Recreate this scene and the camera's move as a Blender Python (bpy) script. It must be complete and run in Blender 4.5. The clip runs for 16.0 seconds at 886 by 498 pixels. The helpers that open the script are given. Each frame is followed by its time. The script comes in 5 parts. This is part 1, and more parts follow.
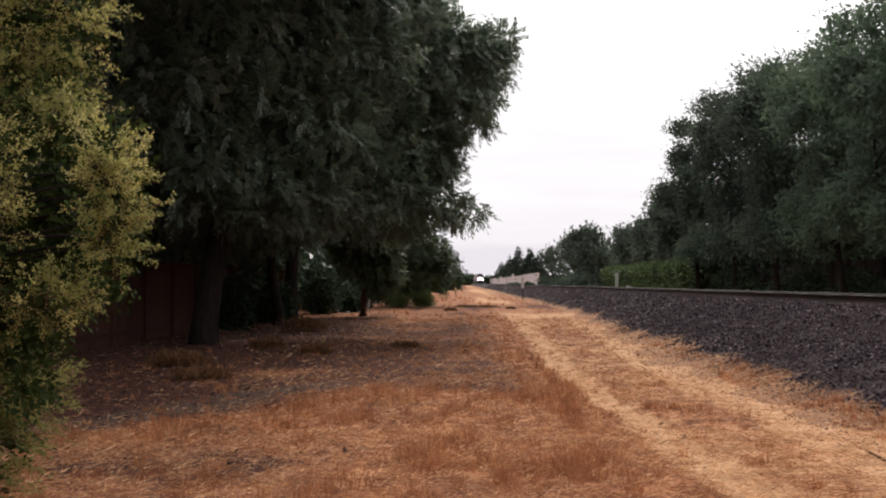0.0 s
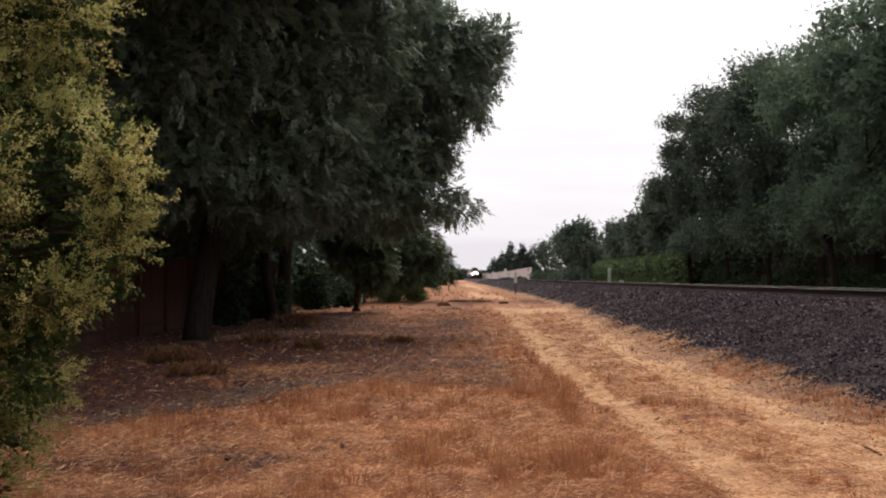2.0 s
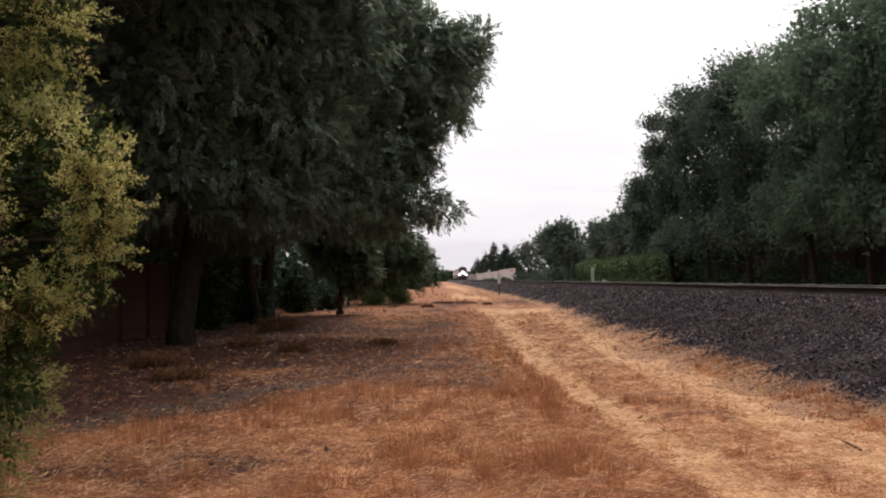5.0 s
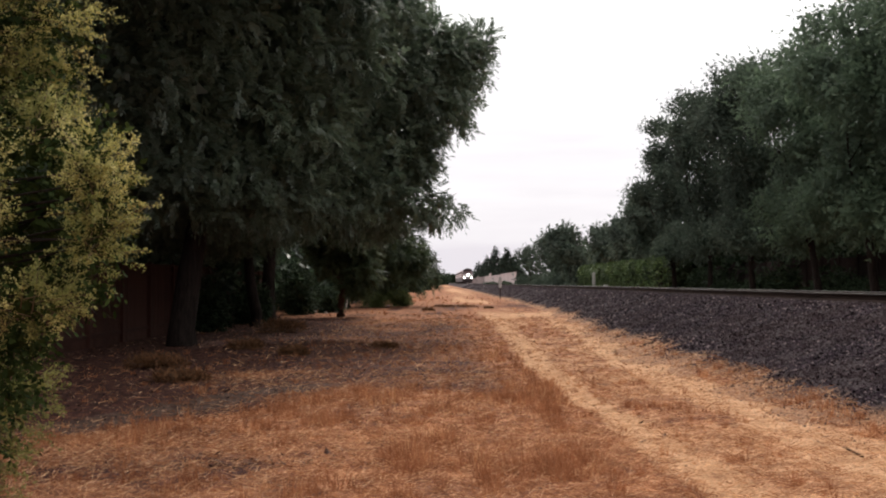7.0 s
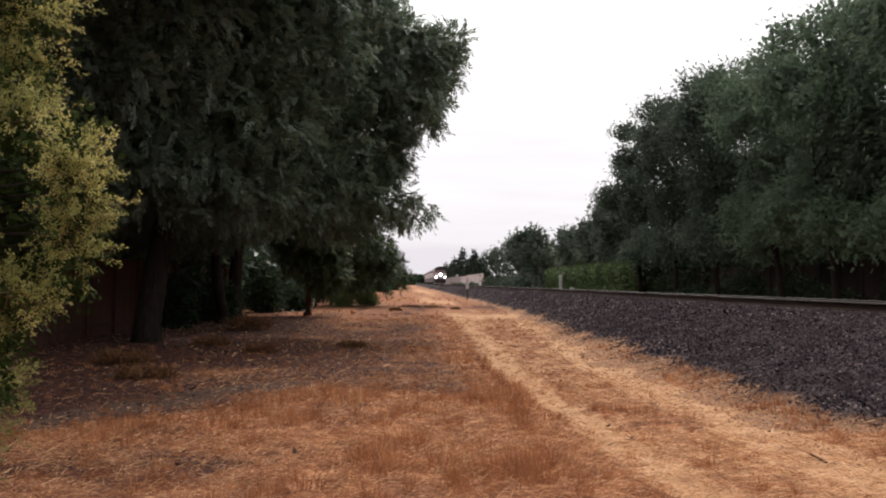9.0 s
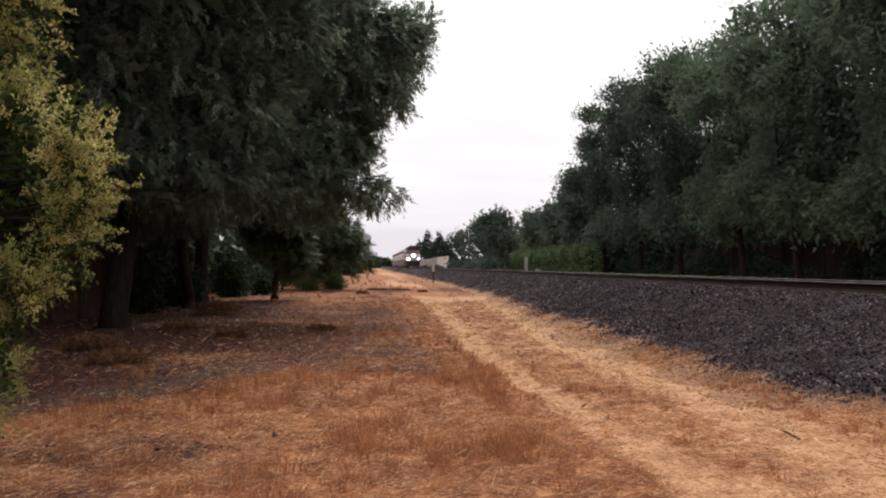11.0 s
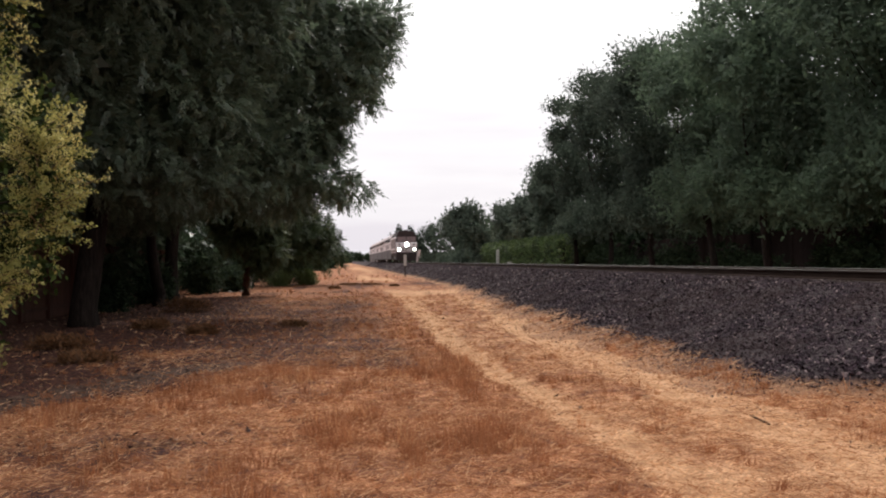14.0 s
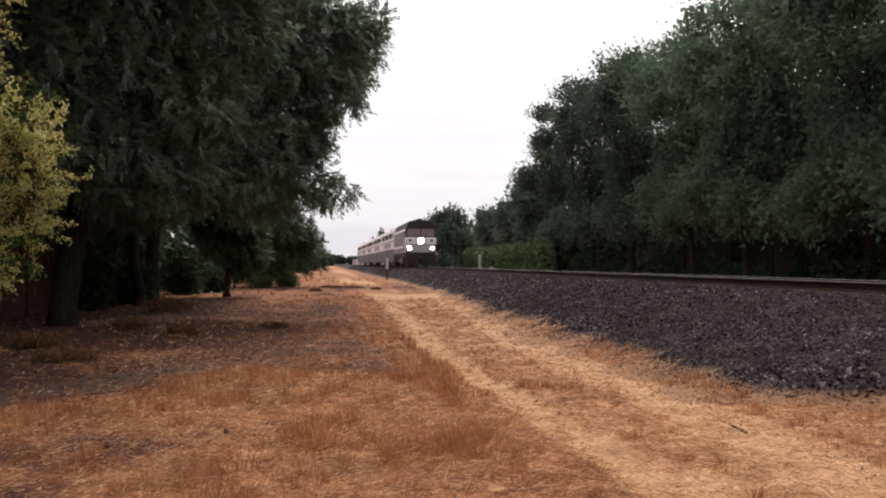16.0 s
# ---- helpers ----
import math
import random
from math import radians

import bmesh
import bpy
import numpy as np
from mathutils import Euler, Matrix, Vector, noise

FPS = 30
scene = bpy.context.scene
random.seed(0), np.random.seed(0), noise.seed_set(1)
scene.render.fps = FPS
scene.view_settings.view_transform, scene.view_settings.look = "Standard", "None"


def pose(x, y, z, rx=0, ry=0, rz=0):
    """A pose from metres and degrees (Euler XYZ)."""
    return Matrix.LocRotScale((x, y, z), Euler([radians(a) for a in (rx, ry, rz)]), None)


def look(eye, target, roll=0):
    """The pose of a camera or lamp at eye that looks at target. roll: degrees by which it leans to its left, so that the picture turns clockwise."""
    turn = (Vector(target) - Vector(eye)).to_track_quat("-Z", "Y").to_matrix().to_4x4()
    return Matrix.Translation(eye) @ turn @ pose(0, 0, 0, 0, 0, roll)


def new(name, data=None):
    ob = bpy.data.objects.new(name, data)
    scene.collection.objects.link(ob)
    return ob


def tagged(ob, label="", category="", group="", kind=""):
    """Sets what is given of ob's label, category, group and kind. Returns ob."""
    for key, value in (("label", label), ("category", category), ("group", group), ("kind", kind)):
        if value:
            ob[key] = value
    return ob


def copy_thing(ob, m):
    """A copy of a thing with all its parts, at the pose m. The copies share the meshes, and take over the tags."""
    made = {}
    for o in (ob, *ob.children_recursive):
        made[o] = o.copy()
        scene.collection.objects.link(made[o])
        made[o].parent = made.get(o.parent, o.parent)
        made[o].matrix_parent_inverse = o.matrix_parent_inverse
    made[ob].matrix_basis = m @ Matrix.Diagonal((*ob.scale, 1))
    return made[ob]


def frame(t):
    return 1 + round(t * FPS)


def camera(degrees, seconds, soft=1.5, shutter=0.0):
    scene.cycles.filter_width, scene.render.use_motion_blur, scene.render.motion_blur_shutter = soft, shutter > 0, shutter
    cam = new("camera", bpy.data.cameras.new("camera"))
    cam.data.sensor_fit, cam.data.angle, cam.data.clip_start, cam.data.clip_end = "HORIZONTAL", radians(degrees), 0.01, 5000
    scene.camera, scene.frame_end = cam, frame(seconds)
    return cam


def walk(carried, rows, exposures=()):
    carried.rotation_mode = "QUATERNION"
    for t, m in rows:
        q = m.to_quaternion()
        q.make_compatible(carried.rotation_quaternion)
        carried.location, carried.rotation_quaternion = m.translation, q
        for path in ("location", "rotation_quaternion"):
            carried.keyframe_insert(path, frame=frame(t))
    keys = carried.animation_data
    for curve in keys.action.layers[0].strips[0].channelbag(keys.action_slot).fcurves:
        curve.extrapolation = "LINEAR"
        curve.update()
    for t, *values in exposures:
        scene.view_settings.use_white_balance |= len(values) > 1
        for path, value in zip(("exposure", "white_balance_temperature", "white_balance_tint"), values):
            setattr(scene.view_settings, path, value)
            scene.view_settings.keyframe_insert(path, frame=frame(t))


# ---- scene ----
cam = camera(46.77, 16.0, soft=2.0)


def eye_pose(x, y, z, yaw, pitch, roll):
    return pose(x, y, z, 0, 0, yaw) @ pose(0, 0, 0, 90 + pitch) @ pose(0, 0, 0, 0, 0, roll)


# seconds, x, y, z, yaw to the left, pitch up, roll
PATH = [
    (0.0, 0.000, 0.000, 1.450, 1.00, 1.90, 0.00),
    (0.5, -0.015, 0.002, 1.452, 0.40, 1.86, -0.12),
    (1.0, -0.030, 0.007, 1.456, 0.73, 2.01, -0.30),
    (1.5, -0.042, 0.013, 1.457, 0.35, 1.65, 0.05),
    (2.0, -0.042, 0.006, 1.458, 0.57, 1.61, -0.07),
    (2.5, -0.039, 0.009, 1.457, 0.31, 1.62, -0.31),
    (3.0, -0.040, 0.005, 1.461, 0.50, 1.87, -0.80),
    (3.5, -0.037, 0.003, 1.461, 0.19, 2.00, -0.88),
    (4.0, -0.026, -0.022, 1.461, -0.16, 1.58, -0.97),
    (6.5, -0.033, -0.009, 1.457, -0.40, 1.90, -0.48),
    (7.0, -0.035, -0.007, 1.458, -0.29, 1.88, -0.32),
    (7.5, -0.038, -0.003, 1.459, -0.52, 2.12, -0.21),
    (8.0, -0.028, -0.026, 1.459, -0.83, 1.96, 0.29),
    (8.5, -0.040, -0.016, 1.458, -0.91, 1.90, 0.46),
    (9.0, -0.074, 0.000, 1.462, -2.11, 1.91, 0.66),
    (9.5, -0.130, 0.005, 1.465, -3.89, 1.62, 0.08),
    (9.7, -0.142, 0.003, 1.464, -3.73, 1.38, 0.10),
    (11.8, -0.198, -0.006, 1.454, -4.28, 0.94, 0.27),
    (12.0, -0.198, -0.006, 1.453, -4.19, 0.99, 0.29),
    (12.5, -0.197, -0.003, 1.460, -4.58, 1.44, 0.17),
    (13.0, -0.197, -0.005, 1.453, -4.98, 1.43, -0.42),
    (13.5, -0.195, -0.007, 1.455, -5.29, 1.32, -0.53),
    (14.0, -0.188, -0.022, 1.446, -5.69, 0.61, -0.61),
    (14.5, -0.195, -0.003, 1.447, -5.91, 0.65, -0.54),
    (15.0, -0.192, -0.012, 1.448, -6.26, 0.69, -0.13),
    (15.5, -0.191, -0.015, 1.446, -6.28, 0.70, -0.17),
    (16.0, -0.187, -0.026, 1.446, -6.68, 0.85, 0.32),
]
walk(cam, [(row[0], eye_pose(*row[1:])) for row in PATH])

# ---- light: a bright overcast sky, the sun a wide soft glow behind it ----
SUN_ELEVATION, SUN_AZIMUTH = 50.0, 14.0
world = bpy.data.worlds.new("overcast_sky")
scene.world = world
world.use_nodes = True
wn, wl = world.node_tree.nodes, world.node_tree.links
wn.clear()
w_out = wn.new("ShaderNodeOutputWorld")
w_bg = wn.new("ShaderNodeBackground")
w_sky = wn.new("ShaderNodeTexSky")
w_sky.sky_type, w_sky.sun_disc = "NISHITA", False
w_sky.sun_elevation, w_sky.sun_rotation = radians(SUN_ELEVATION), radians(SUN_AZIMUTH)
w_sky.air_density, w_sky.dust_density = 1.0, 4.0
w_dim = wn.new("ShaderNodeMix")
w_dim.data_type, w_dim.blend_type = "RGBA", "MULTIPLY"
w_dim.inputs["Factor"].default_value = 1.0
w_dim.inputs["B"].default_value = (0.1, 0.1, 0.1, 1)
w_co = wn.new("ShaderNodeTexCoord")
w_map = wn.new("ShaderNodeMapping")
w_map.inputs["Scale"].default_value = (1.6, 1.6, 13.0)
w_noise = wn.new("ShaderNodeTexNoise")
w_noise.inputs["Scale"].default_value, w_noise.inputs["Detail"].default_value = 1.3, 5.0
w_sep = wn.new("ShaderNodeSeparateXYZ")
w_rise = wn.new("ShaderNodeMapRange")
w_rise.inputs["From Min"].default_value, w_rise.inputs["From Max"].default_value = 0.11, 0.38
w_rise.inputs["To Min"].default_value, w_rise.inputs["To Max"].default_value = 0.0, 0.45
w_add = wn.new("ShaderNodeMath")
w_add.operation = "MULTIPLY_ADD"
w_add.inputs[1].default_value = 0.95
w_ramp = wn.new("ShaderNodeValToRGB")
w_ramp.color_ramp.elements[0].position, w_ramp.color_ramp.elements[0].color = 0.36, (0.79, 0.75, 0.805, 1)
w_ramp.color_ramp.elements[1].position, w_ramp.color_ramp.elements[1].color = 0.84, (1.16, 1.155, 1.13, 1)
w_mix = wn.new("ShaderNodeMix")
w_mix.data_type = "RGBA"
w_mix.inputs["Factor"].default_value = 0.94
wl.new(w_co.outputs["Generated"], w_map.inputs["Vector"])
wl.new(w_map.outputs["Vector"], w_noise.inputs["Vector"])
wl.new(w_co.outputs["Generated"], w_sep.inputs["Vector"])
wl.new(w_sep.outputs["Z"], w_rise.inputs["Value"])
wl.new(w_noise.outputs["Fac"], w_add.inputs[0])
wl.new(w_rise.outputs["Result"], w_add.inputs[2])
wl.new(w_add.outputs["Value"], w_ramp.inputs["Fac"])
wl.new(w_sky.outputs["Color"], w_dim.inputs["A"])
wl.new(w_dim.outputs["Result"], w_mix.inputs["A"])
wl.new(w_ramp.outputs["Color"], w_mix.inputs["B"])
w_dot = wn.new("ShaderNodeVectorMath")
w_dot.operation = "DOT_PRODUCT"
w_dot.inputs[1].default_value = (math.sin(radians(SUN_AZIMUTH)) * math.cos(radians(SUN_ELEVATION)), math.cos(radians(SUN_AZIMUTH)) * math.cos(radians(SUN_ELEVATION)), math.sin(radians(SUN_ELEVATION)))
w_glow = wn.new("ShaderNodeMapRange")
w_glow.inputs["From Min"].default_value, w_glow.inputs["From Max"].default_value = -0.7, 1.0
w_glow.inputs["To Min"].default_value, w_glow.inputs["To Max"].default_value = 0.70, 1.22
w_lit = wn.new("ShaderNodeVectorMath")
w_lit.operation = "SCALE"
wl.new(w_co.outputs["Generated"], w_dot.inputs[0])
wl.new(w_dot.outputs["Value"], w_glow.inputs["Value"])
wl.new(w_mix.outputs["Result"], w_lit.inputs[0])
wl.new(w_glow.outputs["Result"], w_lit.inputs["Scale"])
wl.new(w_lit.outputs["Vector"], w_bg.inputs["Color"])
w_bg.inputs["Strength"].default_value = 1.0
wl.new(w_bg.outputs["Background"], w_out.inputs["Surface"])

sun = new("sun", bpy.data.lights.new("sun", "SUN"))
sun.data.energy, sun.data.angle, sun.data.color = 2.1, radians(14), (1.0, 0.94, 0.85)
_e, _a = radians(SUN_ELEVATION), radians(SUN_AZIMUTH)
SUN_DIR = Vector((math.sin(_a) * math.cos(_e), math.cos(_a) * math.cos(_e), math.sin(_e)))
sun.matrix_world = look(SUN_DIR * 200, (0, 0, 0))
scene.view_settings.exposure = 0.0


# ---- materials ----
def rgb(c):
    return (c[0], c[1], c[2], 1.0)


def base_mat(name, rough=0.7, metal=0.0, spec=0.5):
    m = bpy.data.materials.new(name)
    m.use_nodes = True
    n, l = m.node_tree.nodes, m.node_tree.links
    b = n["Principled BSDF"]
    b.inputs["Roughness"].default_value = rough
    b.inputs["Metallic"].default_value = metal
    b.inputs["Specular IOR Level"].default_value = spec
    return m, n, l, b


def ramp_node(n, stops):
    r = n.new("ShaderNodeValToRGB")
    els = r.color_ramp.elements
    while len(els) < len(stops):
        els.new(0.5)
    for e, (p, c) in zip(els, stops):
        e.position, e.color = p, rgb(c)
    return r


def noise_node(n, l, scale, detail=4.0, rough=0.6, stretch=None):
    t = n.new("ShaderNodeTexNoise")
    t.inputs["Scale"].default_value, t.inputs["Detail"].default_value = scale, detail
    t.inputs["Roughness"].default_value = rough
    g = n.new("ShaderNodeTexCoord")
    if stretch:
        mp = n.new("ShaderNodeMapping")
        mp.inputs["Scale"].default_value = stretch
        l.new(g.outputs["Object"], mp.inputs["Vector"])
        l.new(mp.outputs["Vector"], t.inputs["Vector"])
    else:
        l.new(g.outputs["Object"], t.inputs["Vector"])
    return t


def mix_rgb(n, l, fac, a, b, mode="MIX"):
    m = n.new("ShaderNodeMix")
    m.data_type, m.blend_type = "RGBA", mode
    for sock, v in (("Factor", fac), ("A", a), ("B", b)):
        if isinstance(v, (int, float)):
            m.inputs[sock].default_value = v
        elif isinstance(v, tuple):
            m.inputs[sock].default_value = rgb(v)
        else:
            l.new(v, m.inputs[sock])
    return m.outputs["Result"]


def grainy(name, stops, scale=6.0, rough=0.7, metal=0.0, bump=0.3, stretch=None, fine=40.0, spec=0.4, per_object=0.0):
    """A surface with a coarse tone, fine grain and relief."""
    m, n, l, b = base_mat(name, rough, metal, spec)
    t = noise_node(n, l, scale, 6.0, 0.6, stretch)
    r = ramp_node(n, stops)
    l.new(t.outputs["Fac"], r.inputs["Fac"])
    f = noise_node(n, l, fine, 3.0, 0.6, stretch)
    fr = ramp_node(n, [(0.3, (0.7, 0.7, 0.7)), (0.7, (1.15, 1.15, 1.15))])
    l.new(f.outputs["Fac"], fr.inputs["Fac"])
    col = mix_rgb(n, l, 1.0, r.outputs["Color"], fr.outputs["Color"], "MULTIPLY")
    if per_object:
        oi = n.new("ShaderNodeObjectInfo")
        orr = ramp_node(n, [(0.0, (1 - per_object,) * 3), (1.0, (1 + per_object,) * 3)])
        l.new(oi.outputs["Random"], orr.inputs["Fac"])
        col = mix_rgb(n, l, 1.0, col, orr.outputs["Color"], "MULTIPLY")
    l.new(col, b.inputs["Base Color"])
    bp = n.new("ShaderNodeBump")
    bp.inputs["Strength"].default_value, bp.inputs["Distance"].default_value = bump, 0.02
    l.new(f.outputs["Fac"], bp.inputs["Height"])
    l.new(bp.outputs["Normal"], b.inputs["Normal"])
    return m


def leafy(name, stops, through_light=0.25, rough=0.5, spec=0.35, patch=None, patch_scale=0.5, by_spray=0.0):
    """Leaves: each its own tone (by_spray: the share that its whole spray has in common), a slow drift of tone over the crown, and some light let through."""
    m, n, l, b = base_mat(name, rough, 0.0, spec)
    g = n.new("ShaderNodeNewGeometry")
    r = ramp_node(n, stops)
    fac = g.outputs["Random Per Island"]
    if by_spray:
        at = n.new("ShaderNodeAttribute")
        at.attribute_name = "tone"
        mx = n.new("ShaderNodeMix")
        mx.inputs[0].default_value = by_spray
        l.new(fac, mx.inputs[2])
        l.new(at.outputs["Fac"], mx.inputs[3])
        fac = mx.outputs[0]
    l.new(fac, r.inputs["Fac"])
    col = r.outputs["Color"]
    if patch:
        t = noise_node(n, l, patch_scale, 3.0)
        tr = ramp_node(n, [(0.42, (0, 0, 0)), (0.62, (1, 1, 1))])
        l.new(t.outputs["Fac"], tr.inputs["Fac"])
        col = mix_rgb(n, l, tr.outputs["Color"], col, mix_rgb(n, l, 0.75, col, patch))
    l.new(col, b.inputs["Base Color"])
    tl = n.new("ShaderNodeBsdfTranslucent")
    l.new(col, tl.inputs["Color"])
    ms = n.new("ShaderNodeMixShader")
    ms.inputs["Fac"].default_value = through_light
    l.new(b.outputs["BSDF"], ms.inputs[1])
    l.new(tl.outputs["BSDF"], ms.inputs[2])
    l.new(ms.outputs["Shader"], n["Material Output"].inputs["Surface"])
    return m


def plain(name, c, rough=0.5, metal=0.0, spec=0.5, vary=0.12):
    return grainy(name, [(0.3, tuple(v * (1 - vary) for v in c)), (0.7, tuple(v * (1 + vary) for v in c))], 2.5, rough, metal, 0.05, None, 25.0, spec)


def glowing(name, c, strength):
    m, n, l, b = base_mat(name, 0.2)
    b.inputs["Base Color"].default_value = rgb(c)
    b.inputs["Emission Color"].default_value = rgb(c)
    b.inputs["Emission Strength"].default_value = strength
    return m


def ground_material():
    m, n, l, b = base_mat("dry_ground", 0.95, 0.0, 0.15)
    lane = n.new("ShaderNodeAttribute")
    lane.attribute_name = "lane"
    litter = n.new("ShaderNodeAttribute")
    litter.attribute_name = "litter"
    big = noise_node(n, l, 0.55, 5.0, 0.6)
    mid = noise_node(n, l, 3.2, 6.0, 0.65)
    fine = noise_node(n, l, 38.0, 5.0, 0.7)
    straw = ramp_node(n, [(0.32, (0.085, 0.033, 0.021)), (0.47, (0.25, 0.100, 0.053)), (0.63, (0.57, 0.278, 0.149))])
    l.new(mid.outputs["Fac"], straw.inputs["Fac"])
    dust = ramp_node(n, [(0.30, (0.33, 0.160, 0.086)), (0.46, (0.52, 0.285, 0.154)), (0.7, (0.72, 0.432, 0.262))])
    l.new(mid.outputs["Fac"], dust.inputs["Fac"])
    clod = noise_node(n, l, 6.5, 6.0, 0.7)
    # Litter tones, kept dark so that they also carry the trees' shade.
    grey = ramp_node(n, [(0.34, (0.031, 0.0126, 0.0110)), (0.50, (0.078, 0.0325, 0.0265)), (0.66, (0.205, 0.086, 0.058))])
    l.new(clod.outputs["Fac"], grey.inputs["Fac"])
    bare = n.new("ShaderNodeAttribute")
    bare.attribute_name = "bare"
    soil = ramp_node(n, [(0.34, (0.054, 0.032, 0.026)), (0.52, (0.114, 0.068, 0.054)), (0.70, (0.21, 0.130, 0.102))])
    l.new(clod.outputs["Fac"], soil.inputs["Fac"])

    def ragged(att, lo, hi):
        a = n.new("ShaderNodeMath")
        a.operation = "MULTIPLY_ADD"
        l.new(big.outputs["Fac"], a.inputs[0])
        a.inputs[1].default_value = 0.8
        l.new(att.outputs["Fac"], a.inputs[2])
        k = n.new("ShaderNodeMath")
        k.operation = "MULTIPLY_ADD"
        l.new(mid.outputs["Fac"], k.inputs[0])
        k.inputs[1].default_value = 0.5
        l.new(a.outputs["Value"], k.inputs[2])
        mr = n.new("ShaderNodeMapRange")
        mr.inputs["From Min"].default_value, mr.inputs["From Max"].default_value = lo, hi
        l.new(k.outputs["Value"], mr.inputs["Value"])
        return mr.outputs["Result"]

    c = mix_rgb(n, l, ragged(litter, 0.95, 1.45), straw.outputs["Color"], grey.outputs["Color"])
    c = mix_rgb(n, l, ragged(bare, 1.05, 1.35), c, soil.outputs["Color"])
    c = mix_rgb(n, l, ragged(lane, 0.95, 1.30), c, dust.outputs["Color"])
    fr = ramp_node(n, [(0.34, (0.50, 0.48, 0.46)), (0.64, (1.26, 1.25, 1.24))])
    l.new(fine.outputs["Fac"], fr.inputs["Fac"])
    c = mix_rgb(n, l, 1.0, c, fr.outputs["Color"], "MULTIPLY")
    l.new(c, b.inputs["Base Color"])
    bp = n.new("ShaderNodeBump")
    bp.inputs["Strength"].default_value, bp.inputs["Distance"].default_value = 0.7, 0.03
    l.new(fine.outputs["Fac"], bp.inputs["Height"])
    l.new(bp.outputs["Normal"], b.inputs["Normal"])
    return m


M_GROUND = ground_material()
M_BARK = grainy("bark", [(0.3, (0.014, 0.0105, 0.0095)), (0.7, (0.046, 0.034, 0.030))], 3.0, 0.95, 0.0, 0.9, (6, 6, 0.8), 14.0, 0.1)
M_REDBARK = grainy("red_brown_bark", [(0.3, (0.045, 0.024, 0.017)), (0.7, (0.105, 0.055, 0.038))], 3.0, 0.95, 0.0, 0.8, (6, 6, 0.8), 14.0, 0.1)
M_FENCE = grainy("red_brown_fence_wood", [(0.3, (0.052, 0.022, 0.017)), (0.7, (0.10, 0.043, 0.032))], 2.0, 0.85, 0.0, 0.4, (8, 8, 0.6), 22.0, 0.2, per_object=0.2)


def bed_material():
    m, n, l, b = base_mat("ballast_bed", 0.95, 0.0, 0.2)
    att = n.new("ShaderNodeAttribute")
    att.attribute_name = "dust"
    mid, fine = noise_node(n, l, 2.2, 6.0, 0.7), noise_node(n, l, 26.0, 5.0, 0.7)
    stone = ramp_node(n, [(0.35, (0.016, 0.0105, 0.0125)), (0.65, (0.056, 0.037, 0.042))])
    l.new(fine.outputs["Fac"], stone.inputs["Fac"])
    dust = ramp_node(n, [(0.3, (0.14, 0.066, 0.042)), (0.7, (0.58, 0.315, 0.180))])
    l.new(fine.outputs["Fac"], dust.inputs["Fac"])
    a = n.new("ShaderNodeMath")
    a.operation = "MULTIPLY_ADD"
    a.inputs[1].default_value = 1.1
    l.new(mid.outputs["Fac"], a.inputs[0])
    l.new(att.outputs["Fac"], a.inputs[2])
    r = n.new("ShaderNodeMapRange")
    r.inputs["From Min"].default_value, r.inputs["From Max"].default_value = 0.72, 1.42
    l.new(a.outputs["Value"], r.inputs["Value"])
    l.new(mix_rgb(n, l, r.outputs["Result"], stone.outputs["Color"], dust.outputs["Color"]), b.inputs["Base Color"])
    bp = n.new("ShaderNodeBump")
    bp.inputs["Strength"].default_value, bp.inputs["Distance"].default_value = 1.0, 0.03
    l.new(fine.outputs["Fac"], bp.inputs["Height"])
    l.new(bp.outputs["Normal"], b.inputs["Normal"])
    return m


M_BALLAST_BED = bed_material()
M_STEEL = grainy("rusty_rail_steel", [(0.3, (0.026, 0.015, 0.012)), (0.7, (0.062, 0.036, 0.029))], 3.0, 0.9, 0.0, 0.3, (3, 0.4, 3), 30.0, 0.1)
M_RAILHEAD = plain("worn_rail_head", (0.22, 0.20, 0.195), 0.5, 0.6)
M_TIE = grainy("weathered_timber_tie", [(0.3, (0.030, 0.022, 0.019)), (0.7, (0.080, 0.058, 0.048))], 3.0, 0.95, 0.0, 0.6, (0.6, 6, 6), 18.0, 0.1, per_object=0.2)
M_CONCRETE = grainy("concrete", [(0.3, (0.36, 0.34, 0.31)), (0.7, (0.52, 0.50, 0.46))], 4.0, 0.9, 0.0, 0.3, None, 40.0, 0.2)
M_WHITEWALL = grainy("pale_render", [(0.3, (0.62, 0.49, 0.475)), (0.7, (0.76, 0.62, 0.60))], 0.4, 0.9, 0.0, 0.2, (1, 1, 0.3), 6.0, 0.2)
M_TREE_WALL = grainy("dull_brown_wall", [(0.3, (0.020, 0.013, 0.012)), (0.7, (0.046, 0.029, 0.026))], 0.8, 0.9, 0.0, 0.3, (1, 1, 0.4), 12.0, 0.2)
# The two brightest tones imitate glints: a few leaves painted pale.
M_DARKLEAF = leafy("dark_feathery_leaves", [(0.0, (0.026, 0.045, 0.026)), (0.62, (0.078, 0.120, 0.070)), (0.88, (0.116, 0.168, 0.098)), (0.95, (0.20, 0.28, 0.17)), (1.0, (0.33, 0.41, 0.27))], 0.42, 0.32, 0.4, (0.036, 0.055, 0.038), 0.45)
# The lightest frond tone also stands in for leaf highlights.
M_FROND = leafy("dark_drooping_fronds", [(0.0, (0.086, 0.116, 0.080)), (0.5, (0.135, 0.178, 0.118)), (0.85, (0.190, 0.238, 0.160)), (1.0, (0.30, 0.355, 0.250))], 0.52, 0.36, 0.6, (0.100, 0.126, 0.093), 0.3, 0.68)
